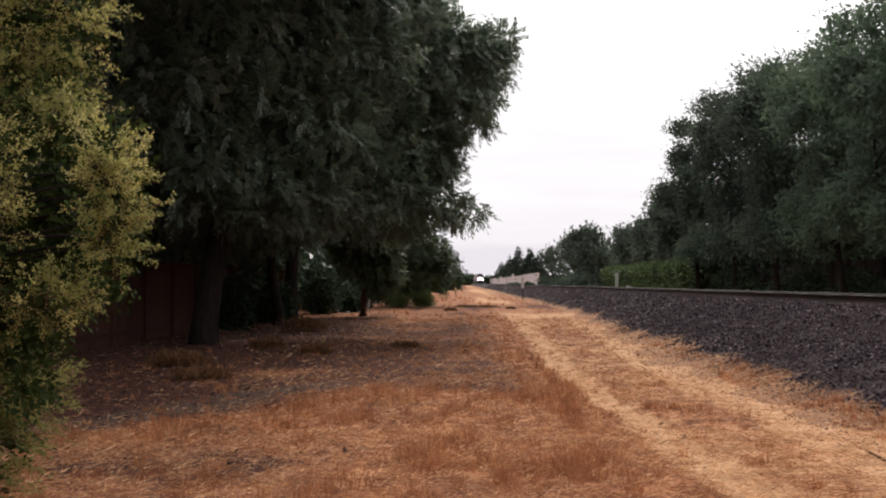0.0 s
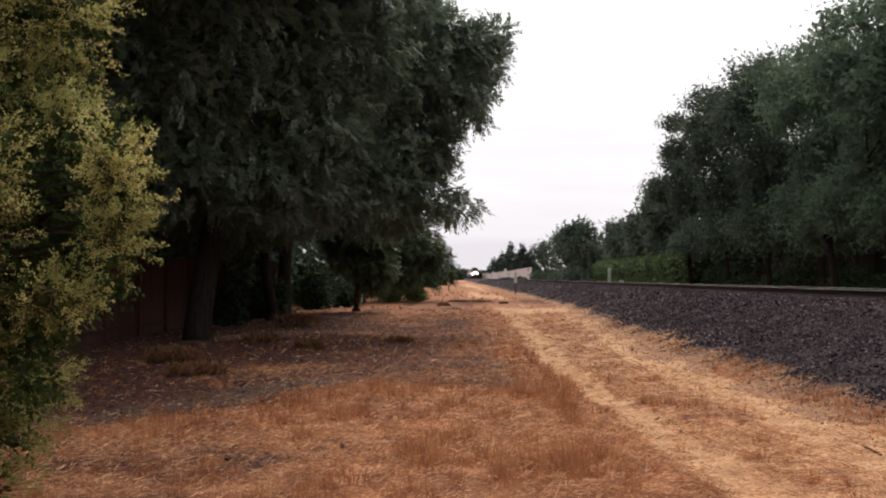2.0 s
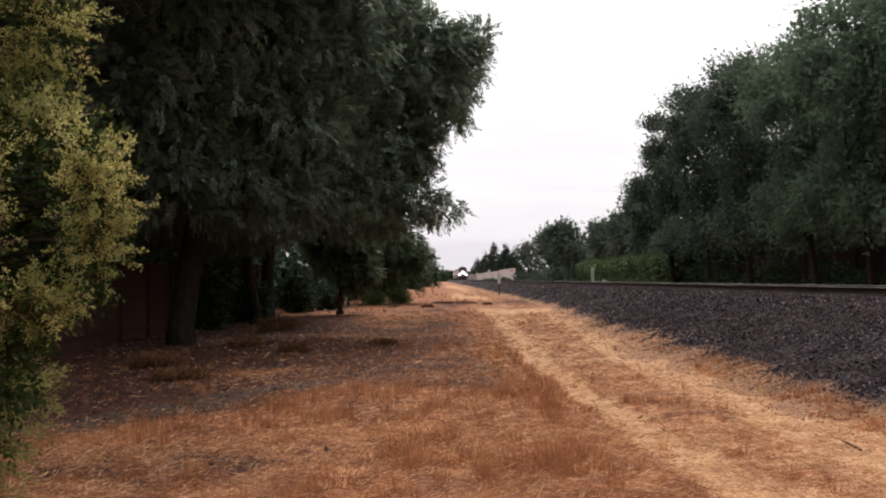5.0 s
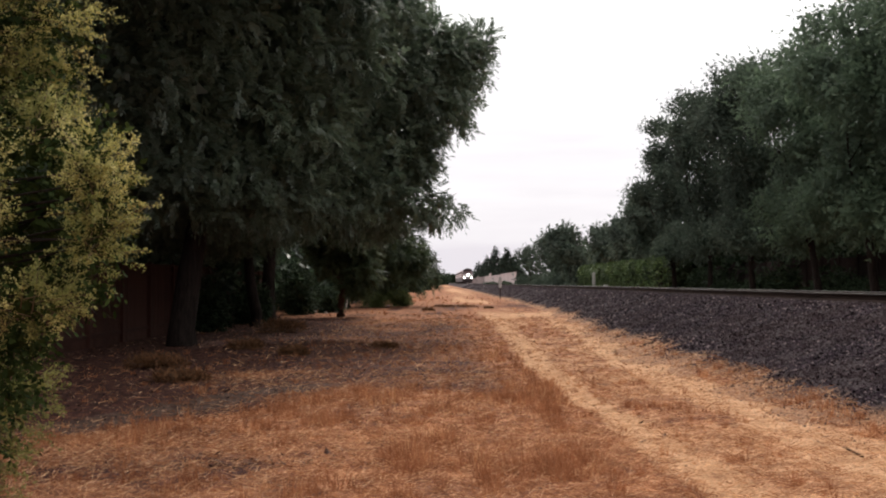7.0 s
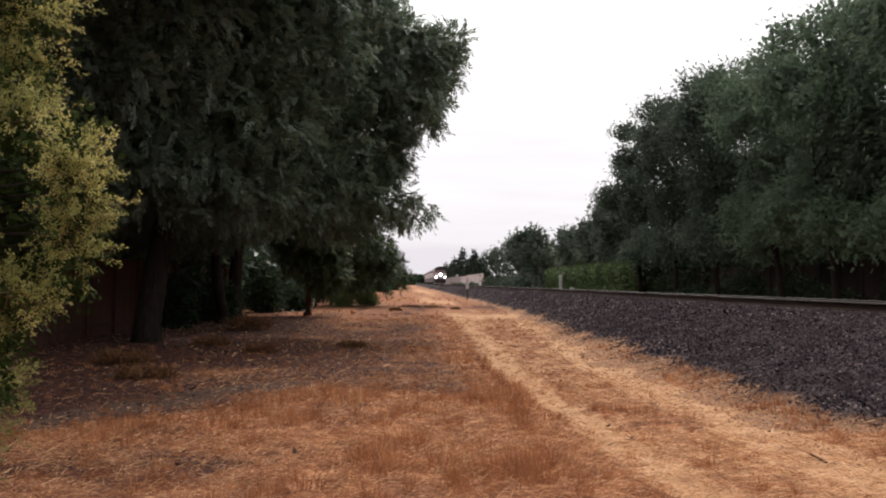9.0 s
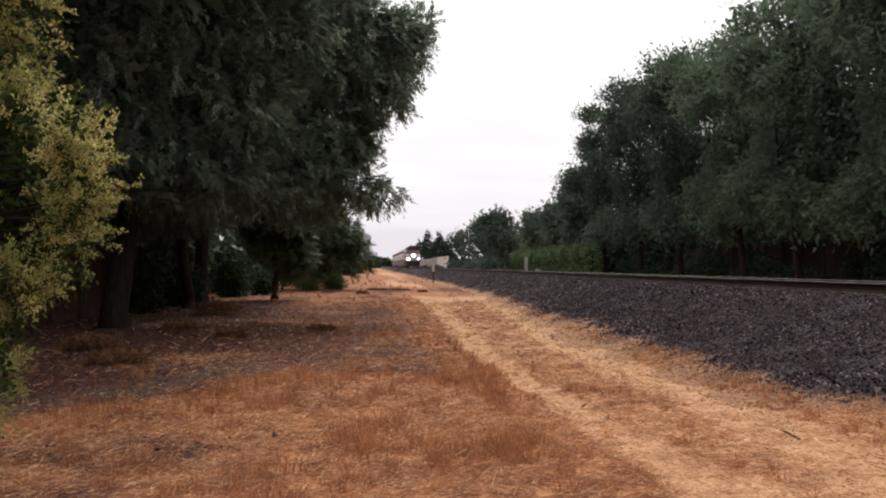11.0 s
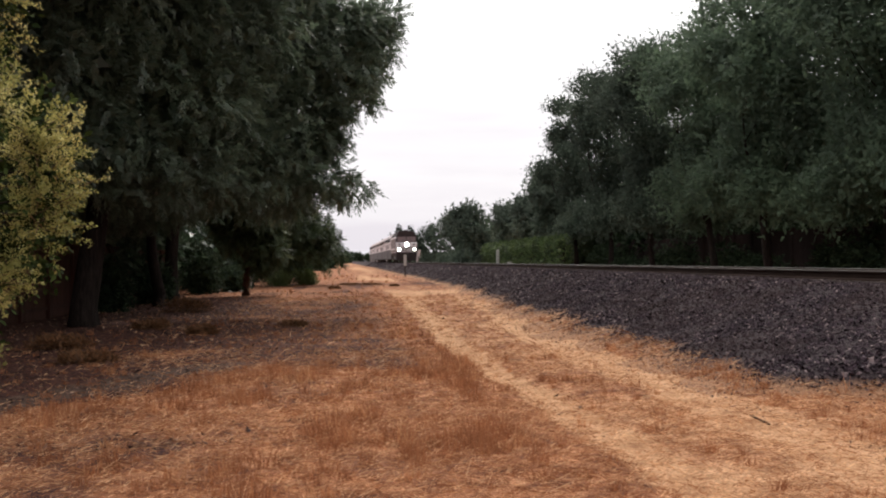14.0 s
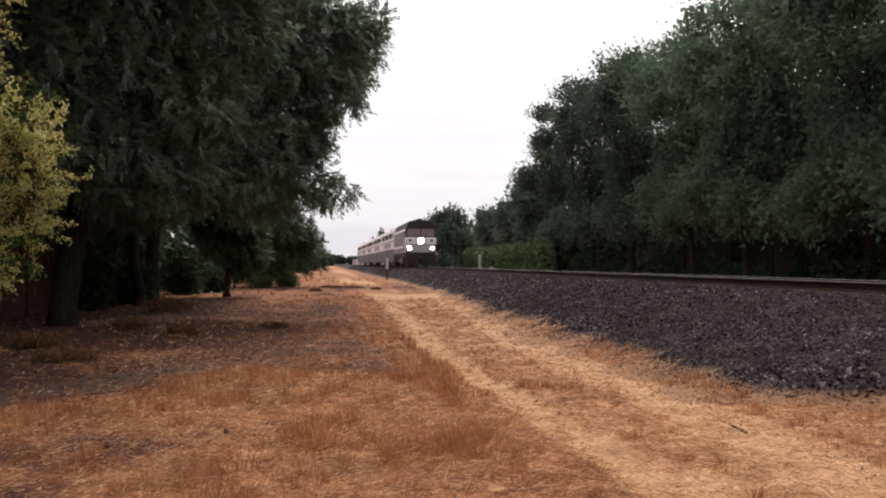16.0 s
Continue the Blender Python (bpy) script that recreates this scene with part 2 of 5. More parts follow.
M_OAKLEAF = leafy("grey_green_oak_leaves", [(0.0, (0.050, 0.070, 0.052)), (0.6, (0.106, 0.136, 0.101)), (1.0, (0.180, 0.218, 0.158))], 0.42, 0.7, 0.15, (0.060, 0.073, 0.060), 0.3, 0.75)
M_SMALLLEAF = leafy("olive_small_tree_leaves", [(0.0, (0.030, 0.046, 0.022)), (0.6, (0.078, 0.105, 0.050)), (1.0, (0.165, 0.20, 0.098))], 0.36, 0.5, 0.3, (0.034, 0.050, 0.026), 0.8, 0.7)
M_RIGHTLEAF = leafy("mid_green_leaves", [(0.0, (0.088, 0.128, 0.084)), (0.6, (0.150, 0.208, 0.132)), (1.0, (0.225, 0.292, 0.182))], 0.48, 0.65, 0.18, (0.084, 0.112, 0.084), 0.3, 0.6)
M_CYPRESS = leafy("cypress_leaves", [(0.0, (0.012, 0.024, 0.016)), (1.0, (0.035, 0.055, 0.035))], 0.1, 0.6, 0.3)
M_DEEPLEAF = leafy("deep_green_leaves", [(0.0, (0.016, 0.028, 0.016)), (0.8, (0.045, 0.068, 0.037)), (1.0, (0.095, 0.125, 0.070))], 0.22, 0.75, 0.12)
M_HEDGE = leafy("ivy_hedge_leaves", [(0.0, (0.045, 0.076, 0.026)), (0.7, (0.105, 0.155, 0.052)), (1.0, (0.19, 0.235, 0.085))], 0.2, 0.6, 0.25, (0.036, 0.056, 0.024), 0.6)
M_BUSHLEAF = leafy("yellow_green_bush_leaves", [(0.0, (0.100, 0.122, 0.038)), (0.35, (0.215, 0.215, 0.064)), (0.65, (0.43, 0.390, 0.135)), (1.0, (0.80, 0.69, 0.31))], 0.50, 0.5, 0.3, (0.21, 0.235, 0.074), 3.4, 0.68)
M_BUSHSHADE = leafy("shade_toned_inner_bush_leaves", [(0.0, (0.015, 0.026, 0.008)), (1.0, (0.055, 0.075, 0.022))], 0.15, 0.8, 0.05)
M_TWIG = plain("bush_twig", (0.16, 0.11, 0.06), 0.9)
M_GRASS = leafy("dry_grass", [(0.0, (0.130, 0.048, 0.027)), (0.40, (0.37, 0.146, 0.070)), (0.75, (0.60, 0.275, 0.132)), (1.0, (0.96, 0.62, 0.35))], 0.32, 0.7, 0.2, (0.32, 0.128, 0.062), 0.9, 0.7)
M_STRAW = leafy("matted_straw", [(0.0, (0.25, 0.099, 0.050)), (0.5, (0.49, 0.228, 0.114)), (1.0, (0.94, 0.60, 0.35))], 0.15, 0.8, 0.15)
M_STONE = leafy("ballast_stone", [(0.0, (0.0135, 0.0080, 0.0112)), (0.6, (0.0365, 0.0225, 0.0310)), (0.90, (0.084, 0.055, 0.069)), (1.0, (0.32, 0.24, 0.24))], 0.0, 0.85, 0.2, (0.042, 0.025, 0.0265), 0.8)
M_LITTER = leafy("fallen_leaves", [(0.0, (0.030, 0.015, 0.013)), (0.62, (0.090, 0.045, 0.035)), (0.88, (0.23, 0.125, 0.085)), (1.0, (0.55, 0.36, 0.25))], 0.05, 0.8, 0.2)
M_WEED = leafy("weed_leaves", [(0.0, (0.085, 0.125, 0.045)), (1.0, (0.21, 0.25, 0.105))], 0.3, 0.6, 0.3)
M_DRYWEED = leafy("dry_olive_weed", [(0.0, (0.085, 0.042, 0.023)), (1.0, (0.26, 0.128, 0.060))], 0.2, 0.7, 0.2)
M_LOCO_WHITE = plain("train_white_paint", (0.76, 0.68, 0.71), 0.55, 0.0, 0.2)
M_LOCO_DARK = plain("train_dark_brown_paint", (0.045, 0.031, 0.032), 0.7, 0.0, 0.15)
M_LOCO_GREY = plain("train_lower_grey_paint", (0.120, 0.113, 0.124), 0.6, 0.0, 0.2)
M_LOCO_SHADE_GRILLE = plain("train_shaded_pinkish_grille", (0.225, 0.175, 0.178), 0.6, 0.0, 0.2)
M_LOCO_MAUVE = plain("train_mauve_paint", (0.155, 0.092, 0.096), 0.45)
M_BLACK = plain("black_running_gear", (0.022, 0.02, 0.02), 0.7)
M_GLASS = plain("dark_train_glass", (0.018, 0.014, 0.016), 0.5, 0.0, 0.0)
M_PLATE = plain("weathered_grey_plate", (0.50, 0.46, 0.45), 0.7)
M_LAMP = glowing("headlight_glow", (1.0, 0.95, 0.88), 40.0)


# ---- mesh helpers ----
def part(name, bm, material, parent=None, label=""):
    """Links a bmesh as one mesh object, under a thing or a part."""
    me = bpy.data.meshes.new(name)
    bm.to_mesh(me)
    bm.free()
    me.materials.append(material)
    ob = new(name, me)
    if parent is not None:
        ob.parent = parent
    if label:
        ob["label"] = label
    return ob


def sheet(name, verts, faces, material, parent=None, smooth=False, tone=None):
    """One mesh object from an array of vertices and an array of faces with equally many corners."""
    verts, faces = np.asarray(verts, np.float32).reshape(-1, 3), np.asarray(faces, np.int32)
    me = bpy.data.meshes.new(name)
    k = faces.shape[1]
    me.vertices.add(len(verts))
    me.vertices.foreach_set("co", verts.ravel())
    me.loops.add(faces.size)
    me.loops.foreach_set("vertex_index", faces.ravel())
    me.polygons.add(len(faces))
    me.polygons.foreach_set("loop_start", np.arange(0, faces.size, k, dtype=np.int32))
    me.polygons.foreach_set("use_smooth", np.full(len(faces), smooth))
    me.update(calc_edges=True)
    me.materials.append(material)
    if tone is not None:
        at = me.attributes.new("tone", "FLOAT", "FACE")
        at.data.foreach_set("value", np.asarray(tone, np.float32))
    ob = new(name, me)
    if parent is not None:
        ob.parent = parent
    return ob


def empty(name, x, y, z, rz=0):
    ob = new(name)
    ob.matrix_world = pose(x, y, z, 0, 0, rz)
    return ob


def box(bm, x0, y0, z0, x1, y1, z1, bevel=0.0):
    vs = [bm.verts.new((x, y, z)) for x in (x0, x1) for y in (y0, y1) for z in (z0, z1)]
    fs = [bm.faces.new([vs[i] for i in q]) for q in ((0, 1, 3, 2), (4, 6, 7, 5), (0, 4, 5, 1), (2, 3, 7, 6), (0, 2, 6, 4), (1, 5, 7, 3))]
    if bevel:
        es = list({e for f in fs for e in f.edges})
        bmesh.ops.bevel(bm, geom=es, offset=bevel, segments=2, affect="EDGES", profile=0.5)
    return bm


def prism(bm, outline, a, b, axis="y"):
    """An outline of (u, z) points drawn out from a to b along an axis."""
    put = (lambda u, z, s: (u, s, z)) if axis == "y" else (lambda u, z, s: (s, u, z))
    near = [bm.verts.new(put(u, z, a)) for u, z in outline]
    far = [bm.verts.new(put(u, z, b)) for u, z in outline]
    n = len(outline)
    bm.faces.new(near)
    bm.faces.new(far[::-1])
    for i in range(n):
        bm.faces.new((near[i], far[i], far[(i + 1) % n], near[(i + 1) % n]))
    bmesh.ops.recalc_face_normals(bm, faces=bm.faces)
    return bm


def tube(bm, points, radii, sides=9, wobble=0.0, rnd=None):
    rings = []
    for i, (p, r) in enumerate(zip(points, radii)):
        a = Vector(points[min(i + 1, len(points) - 1)]) - Vector(points[max(i - 1, 0)])
        q = a.to_track_quat("Z", "Y")
        ring = []
        for k in range(sides):
            w = 2 * math.pi * k / sides
            rr = r * (1 + (rnd.uniform(-wobble, wobble) if rnd else 0))
            ring.append(bm.verts.new(Vector(p) + q @ Vector((math.cos(w) * rr, math.sin(w) * rr, 0))))
        rings.append(ring)
    for a, b in zip(rings, rings[1:]):
        for k in range(sides):
            f = bm.faces.new((a[k], a[(k + 1) % sides], b[(k + 1) % sides], b[k]))
            f.smooth = True
    bm.faces.new(rings[-1])
    bm.faces.new(rings[0][::-1])
    return bm


def unit(v):
    return v / np.maximum(np.linalg.norm(v, axis=-1, keepdims=True), 1e-9)


def blades(base, ahead, side, length, width, fold=0.0):
    """Rhombic leaves: base points, directions, side directions, lengths and widths. Returns vertices and quads."""
    n = len(base)
    L, W = length[:, None], width[:, None]
    nrm = np.cross(ahead, side)
    mid = base + ahead * L * 0.45 + nrm * (fold * L)
    v = np.stack([base, mid + side * W * 0.5, base + ahead * L, mid - side * W * 0.5], 1)
    return v.reshape(-1, 3), np.arange(4 * n).reshape(n, 4)


def slivers(base, ahead, side, length, width, fold=0.0):
    """Three-cornered leaves, for crowns seen from afar."""
    n = len(base)
    a = base + ahead * (length * 0.2)[:, None]
    v = np.stack([a - side * (width * 0.5)[:, None], a + side * (width * 0.5)[:, None], base + ahead * (length * 1.1)[:, None]], 1)
    return v.reshape(-1, 3), np.arange(3 * n).reshape(n, 3)


def crown_leaves(rng, blobs, sprays, leaflets, spray_len, leaf_len, leaf_wid, droop=0.5, inner=0.12, inner_size=0.35, ragged=0.25, spread=0.9, leaf_form=slivers):
    """Leaves of a crown made of blobs (x, y, z, rx, ry, rz): sprays of leaflets near the blobs' skins, and larger leaves inside."""
    blobs = np.array(blobs, float)
    area = (blobs[:, 3] * blobs[:, 4] + blobs[:, 3] * blobs[:, 5] + blobs[:, 4] * blobs[:, 5]) ** 0.8
    which = rng.choice(len(blobs), sprays, p=area / area.sum())
    B = blobs[which]
    d = unit(rng.normal(size=(sprays, 3)))
    lump = 1 + ragged * np.sin(d[:, 0] * 5 + which) * np.sin(d[:, 1] * 6 + which * 2.0) * np.cos(d[:, 2] * 5 + which)
    r = lump * (1 - np.abs(rng.normal(0, 0.16, sprays)))
    p = B[:, :3] + d * B[:, 3:] * r[:, None]
    out = unit(d / B[:, 3:] + rng.normal(0, 0.35, (sprays, 3)) * 0.3)
    sway = rng.normal(0, 0.45, (sprays, 3))
    way = unit(out * 0.8 + sway + np.array([0, 0, -droop]))
    side = unit(np.cross(way, rng.normal(size=(sprays, 3)) * 0.5 + np.array([0, 0, 1.0])))
    ln = spray_len * rng.uniform(0.6, 1.35, sprays)
    s = (np.arange(leaflets) + 0.5) / leaflets
    sg = np.where(np.arange(leaflets) % 2, 1.0, -1.0)
    base = p[:, None] + way[:, None] * (ln[:, None] * s)[..., None] + np.array([0, 0, -1.0]) * (droop * 0.35 * ln[:, None] * s**2)[..., None]
    la = unit(way[:, None] * 0.75 + side[:, None] * (sg * spread)[None, :, None] + np.array([0, 0, -0.35 * droop]) + rng.normal(0, 0.22, (sprays, leaflets, 3)))
    ls = unit(np.cross(la, rng.normal(size=(sprays, leaflets, 3)) * 0.55 + np.cross(way, side)[:, None]))
    k = sprays * leaflets
    L = leaf_len * rng.uniform(0.65, 1.3, k)
    v1, f1 = leaf_form(base.reshape(-1, 3), la.reshape(-1, 3), ls.reshape(-1, 3), L, L * (leaf_wid / leaf_len) * rng.uniform(0.8, 1.2, k), 0.05)
    m = int(sprays * inner)
    if m:
        wi = rng.choice(len(blobs), m, p=area / area.sum())
        di = unit(rng.normal(size=(m, 3)))
        pi = blobs[wi, :3] + di * blobs[wi, 3:] * (rng.uniform(0, 1, (m, 1)) ** 0.45 * 0.68)
        ai = unit(rng.normal(size=(m, 3)))
        si = unit(np.cross(ai, rng.normal(size=(m, 3))))
        Li = inner_size * rng.uniform(0.6, 1.4, m)
        v2, f2 = leaf_form(pi, ai, si, Li, Li * 0.7, 0.08)
        return np.vstack([v1, v2]), np.vstack([f1, f2 + len(v1)])
    return v1, f1


def frond_crown(rng, blobs, tips, fronds, leaflets, frond_len, leaf_len, leaf_wid, droop=0.8, fan=0.55, scatter=0.12, ragged=0.25, depth=0.14, fill=1.5, fill_size=0.5, fill_even=0.7):
    """Leaves of a crown made of blobs (x, y, z, rx, ry, rz): twig tips on the blobs' skins, each with a fan of pinnate fronds, and broad leaves that fill the inside.
    Returns vertices, triangles and a tone for each."""
    blobs = np.array(blobs, float)
    area = (blobs[:, 3] * blobs[:, 4] + blobs[:, 3] * blobs[:, 5] + blobs[:, 4] * blobs[:, 5]) ** 0.8
    which = rng.choice(len(blobs), tips, p=area / area.sum())
    B = blobs[which]
    d = unit(rng.normal(size=(tips, 3)))
    lump = 1 + ragged * np.sin(d[:, 0] * 5 + which) * np.sin(d[:, 1] * 6 + which * 2.0) * np.cos(d[:, 2] * 5 + which)
    p = B[:, :3] + d * B[:, 3:] * (lump * (1 - np.abs(rng.normal(0, depth, tips))))[:, None]
    out = unit(d / B[:, 3:])
    n = tips * fronds
    down = np.array([0, 0, -1.0])

    def each(a):
        return np.repeat(a, fronds, axis=0)

    tone = each(rng.uniform(0, 1, tips)) * 0.65 + rng.uniform(0, 0.35, n)
    way = unit(each(out * 0.75 + rng.normal(0, 0.3, (tips, 3))) + rng.normal(0, fan, (n, 3)) + down * droop * 0.6)
    up = unit(each(out) * 0.5 - down * 0.8 + rng.normal(0, 0.3, (n, 3)))
    side = unit(np.cross(way, up))
    nrm = np.cross(side, way)
    ln = frond_len * rng.uniform(0.6, 1.3, n)
    start = each(p) + rng.normal(0, scatter, (n, 3))
    s = np.linspace(0.12, 1.0, leaflets)
    sg = np.where(np.arange(leaflets) % 2, 1.0, -1.0)
    base = start[:, None] + way[:, None] * (ln[:, None] * s)[..., None] + down * (droop * 0.45 * ln[:, None] * s**2)[..., None]
    tang = unit(way[:, None] + down * (droop * 0.9 * s)[None, :, None])
    la = unit(tang * 0.95 + side[:, None] * (sg * 0.62)[None, :, None] + down * 0.25 * droop + rng.normal(0, 0.14, (n, leaflets, 3)))
    ls = unit(np.cross(la, nrm[:, None] + rng.normal(0, 0.25, (n, leaflets, 3))))
    k = n * leaflets
    L = (leaf_len * (1.12 - 0.35 * s)[None] * rng.uniform(0.8, 1.2, (n, leaflets))).ravel()
    v1, f1 = slivers(base.reshape(-1, 3), la.reshape(-1, 3), ls.reshape(-1, 3), L, L * (leaf_wid / leaf_len) * rng.uniform(0.8, 1.2, k))
    m = int(tips * fill)
    vol = blobs[:, 3] * blobs[:, 4] * blobs[:, 5]
    vol = vol**fill_even
    wi = rng.choice(len(blobs), m, p=vol / vol.sum())
    pi = blobs[wi, :3] + unit(rng.normal(size=(m, 3))) * blobs[wi, 3:] * (rng.uniform(0, 1, (m, 1)) ** 0.4 * 0.80)
    ai = unit(rng.normal(size=(m, 3)))
    Li = np.minimum(fill_size, blobs[wi, 3:].min(1) * 0.7) * rng.uniform(0.6, 1.3, m)
    v2, f2 = slivers(pi, ai, unit(np.cross(ai, rng.normal(size=(m, 3)))), Li, Li * 0.9)
    # Fill leaves get only the darkest tones: the crown's inner shade as colour.
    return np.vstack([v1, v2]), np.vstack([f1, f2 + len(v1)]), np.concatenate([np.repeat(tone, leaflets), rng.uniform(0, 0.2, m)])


def limb_path(rnd, a, b, bend=0.12, n=6):
    a, b = Vector(a), Vector(b)
    ln = (b - a).length
    off = Vector((rnd.uniform(-1, 1), rnd.uniform(-1, 1), rnd.uniform(-0.3, 0.6))) * ln * bend
    return [a.lerp(b, i / n) + off * math.sin(math.pi * i / n) for i in range(n + 1)]


def tree(name, x, y, trunk_r, fork, blobs, leaf, label, seed, material=None, lean=(0, 0), limbs=7, bark=None):
    """Blobs are in the world; the tree stands at x, y on the ground and forks at height fork."""
    z0 = ground_z(x, y)
    root = tagged(empty(name, x, y, z0 - 0.03), label, "tree")
    rnd, rng = random.Random(seed), np.random.default_rng(seed)
    bm = bmesh.new()
    top = Vector((lean[0], lean[1], fork))
    pts = [Vector((0, 0, -0.15)), Vector((0, 0, 0.12))] + limb_path(rnd, (0, 0, 0.45), top, 0.05, 6)
    rad = [trunk_r * 1.45, trunk_r * 1.22] + [trunk_r * (1.03 - 0.33 * i / 6) for i in range(7)]
    tube(bm, pts, rad, 14, 0.05, rnd)
    part("trunk", bm, bark or M_BARK, root)
    local = [(b[0] - x, b[1] - y, b[2] - z0, b[3], b[4], b[5]) for b in blobs]
    big = sorted(local, key=lambda b: -b[3] * b[4] * b[5])[:limbs]
    for b in big:
        bm = bmesh.new()
        start = top * rnd.uniform(0.72, 0.98)
        start.x, start.y = top.x * start.z / fork, top.y * start.z / fork
        r0 = trunk_r * rnd.uniform(0.32, 0.5)
        path = limb_path(rnd, start, (b[0], b[1], b[2] + b[5] * 0.2), 0.1, 7)
        tube(bm, path, [r0 * (1 - 0.85 * i / 7) for i in range(8)], 7, 0.04, rnd)
        for _ in range(3):
            k = rnd.randint(3, 6)
            q = Vector((b[0] + rnd.uniform(-0.7, 0.7) * b[3], b[1] + rnd.uniform(-0.7, 0.7) * b[4], b[2] + rnd.uniform(-0.5, 0.8) * b[5]))
            tube(bm, limb_path(rnd, path[k], q, 0.1, 4), [r0 * 0.3 * (1 - 0.2 * i) for i in range(5)], 5)
        part("limb", bm, bark or M_BARK, root)
    if "fronds" in leaf:
        v, f, tone = frond_crown(rng, local, **leaf)
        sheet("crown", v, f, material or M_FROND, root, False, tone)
    else:
        v, f = crown_leaves(rng, local, **leaf)
        sheet("crown", v, f, material or M_DARKLEAF, root)
    return root


# ---- the lie of the land ----
def smooth(a, b, v):
    t = np.clip((np.asarray(v, float) - a) / (b - a), 0, 1)
    return t * t * (3 - 2 * t)


def drift(x, y, size, seed):
    """Smooth uneven values from 0 to 1 over the plan, in patches about size metres across."""
    x, y = np.asarray(x, float) / size, np.asarray(y, float) / size
    i, j = np.floor(x), np.floor(y)
    u, v = x - i, y - j
    u, v = u * u * (3 - 2 * u), v * v * (3 - 2 * v)

    def at(a, b):
        h = np.sin(a * 127.1 + b * 311.7 + seed * 74.7) * 43758.5453
        return h - np.floor(h)

    return (at(i, j) * (1 - u) + at(i + 1, j) * u) * (1 - v) + (at(i, j + 1) * (1 - u) + at(i + 1, j + 1) * u) * v


def left_rut(y):
    return np.interp(y, (6, 8, 11, 13.2, 19, 27, 40, 110), (1.97, 1.92, 1.86, 1.74, 1.78, 2.05, 2.15, 2.2))


def right_rut(y):
    return np.interp(y, (6, 10, 12.3, 17, 23, 33, 45, 60, 110), (3.40, 3.42, 3.48, 3.53, 3.72, 4.15, 4.3, 3.5, 3.3))


def waves(x, y):
    x, y = np.asarray(x, float), np.asarray(y, float)
    return (np.sin(x * 1.7 + 0.6 * np.sin(y * 0.9)) * np.sin(y * 1.3 + 1.1) * 0.5 + np.sin(x * 4.1 + y * 2.3) * np.sin(y * 3.7 - x * 1.1) * 0.3
            + np.sin(x * 9.3 - y * 5.1 + 2) * np.sin(y * 8.3 + x * 3.0) * 0.2)


def spill_mask(x, y):
    """Stones and dark soil spilt across the lane, well down the strip."""
    return np.exp(-(((y - 61.5 - 0.5 * x + 3.0 * (drift(x, y, 2.0, 6) - 0.5)) / 5.0) ** 4)) * smooth(-0.8, 1.0, x)


def lane_mask(x, y):
    x, y = np.asarray(x, float), np.asarray(y, float)
    down = smooth(13, 30, y)
    wobble = (0.10 + 0.30 * down) * (drift(x, y, 0.7, 1) - 0.5) + 0.35 * down * (drift(x, y * 0.5, 2.2, 15) - 0.5)
    a = np.exp(-(np.abs((x - left_rut(y) + wobble) / (0.19 + 0.05 * drift(x, y, 1.6, 2) + 0.16 * down)) ** 3)) * (1 - down * (0.22 + 0.65 * drift(x, y * 0.4, 1.4, 16)))
    d = x - right_rut(y) + 1.5 * wobble
    b = np.exp(-(np.abs(d / (np.where(d > 0, 0.46, 0.36) + np.where(d > 0, 0.40, 0.10) * down)) ** 3)) * (1 - down * 0.45 * drift(x, y * 0.4, 1.2, 17))
    far = smooth(24, 60, y) * np.exp(-(((x - 2.9) / (1.5 + 0.5 * smooth(50, 75, y))) ** 4))
    worn = 0.40 * np.exp(-(((x - 2.7) / 1.15) ** 4)) * (0.55 + 0.9 * drift(x, y, 0.9, 3))
    broken = 0.72 + 0.38 * drift(x, y, 0.55, 4)
    broad = 0.75 * smooth(36, 43, y) * smooth(58, 50, y) * np.exp(-(((x - 3.9) / 1.9) ** 4)) * smooth(0.25, 0.65, drift(x, y * 0.35, 1.5, 18))
    straw = 0.45 * smooth(3.6, 4.3, x) * smooth(11.2, 9.6, y) + 0.45 * smooth(66, 72, y) * np.exp(-(((x - 2.9) / 3.2) ** 4)) * smooth(0.45, 0.85, drift(x, y * 0.22, 1.6, 5))
    return np.clip((0.85 * a + b) * broken * (1 - 0.60 * smooth(30, 56, y) - 0.25 * smooth(58, 66, y)) + worn * (1 - 0.8 * smooth(40, 64, y)) + broad + straw + 0.10 * far, 0, 1) * (1 - 0.9 * spill_mask(x, y))


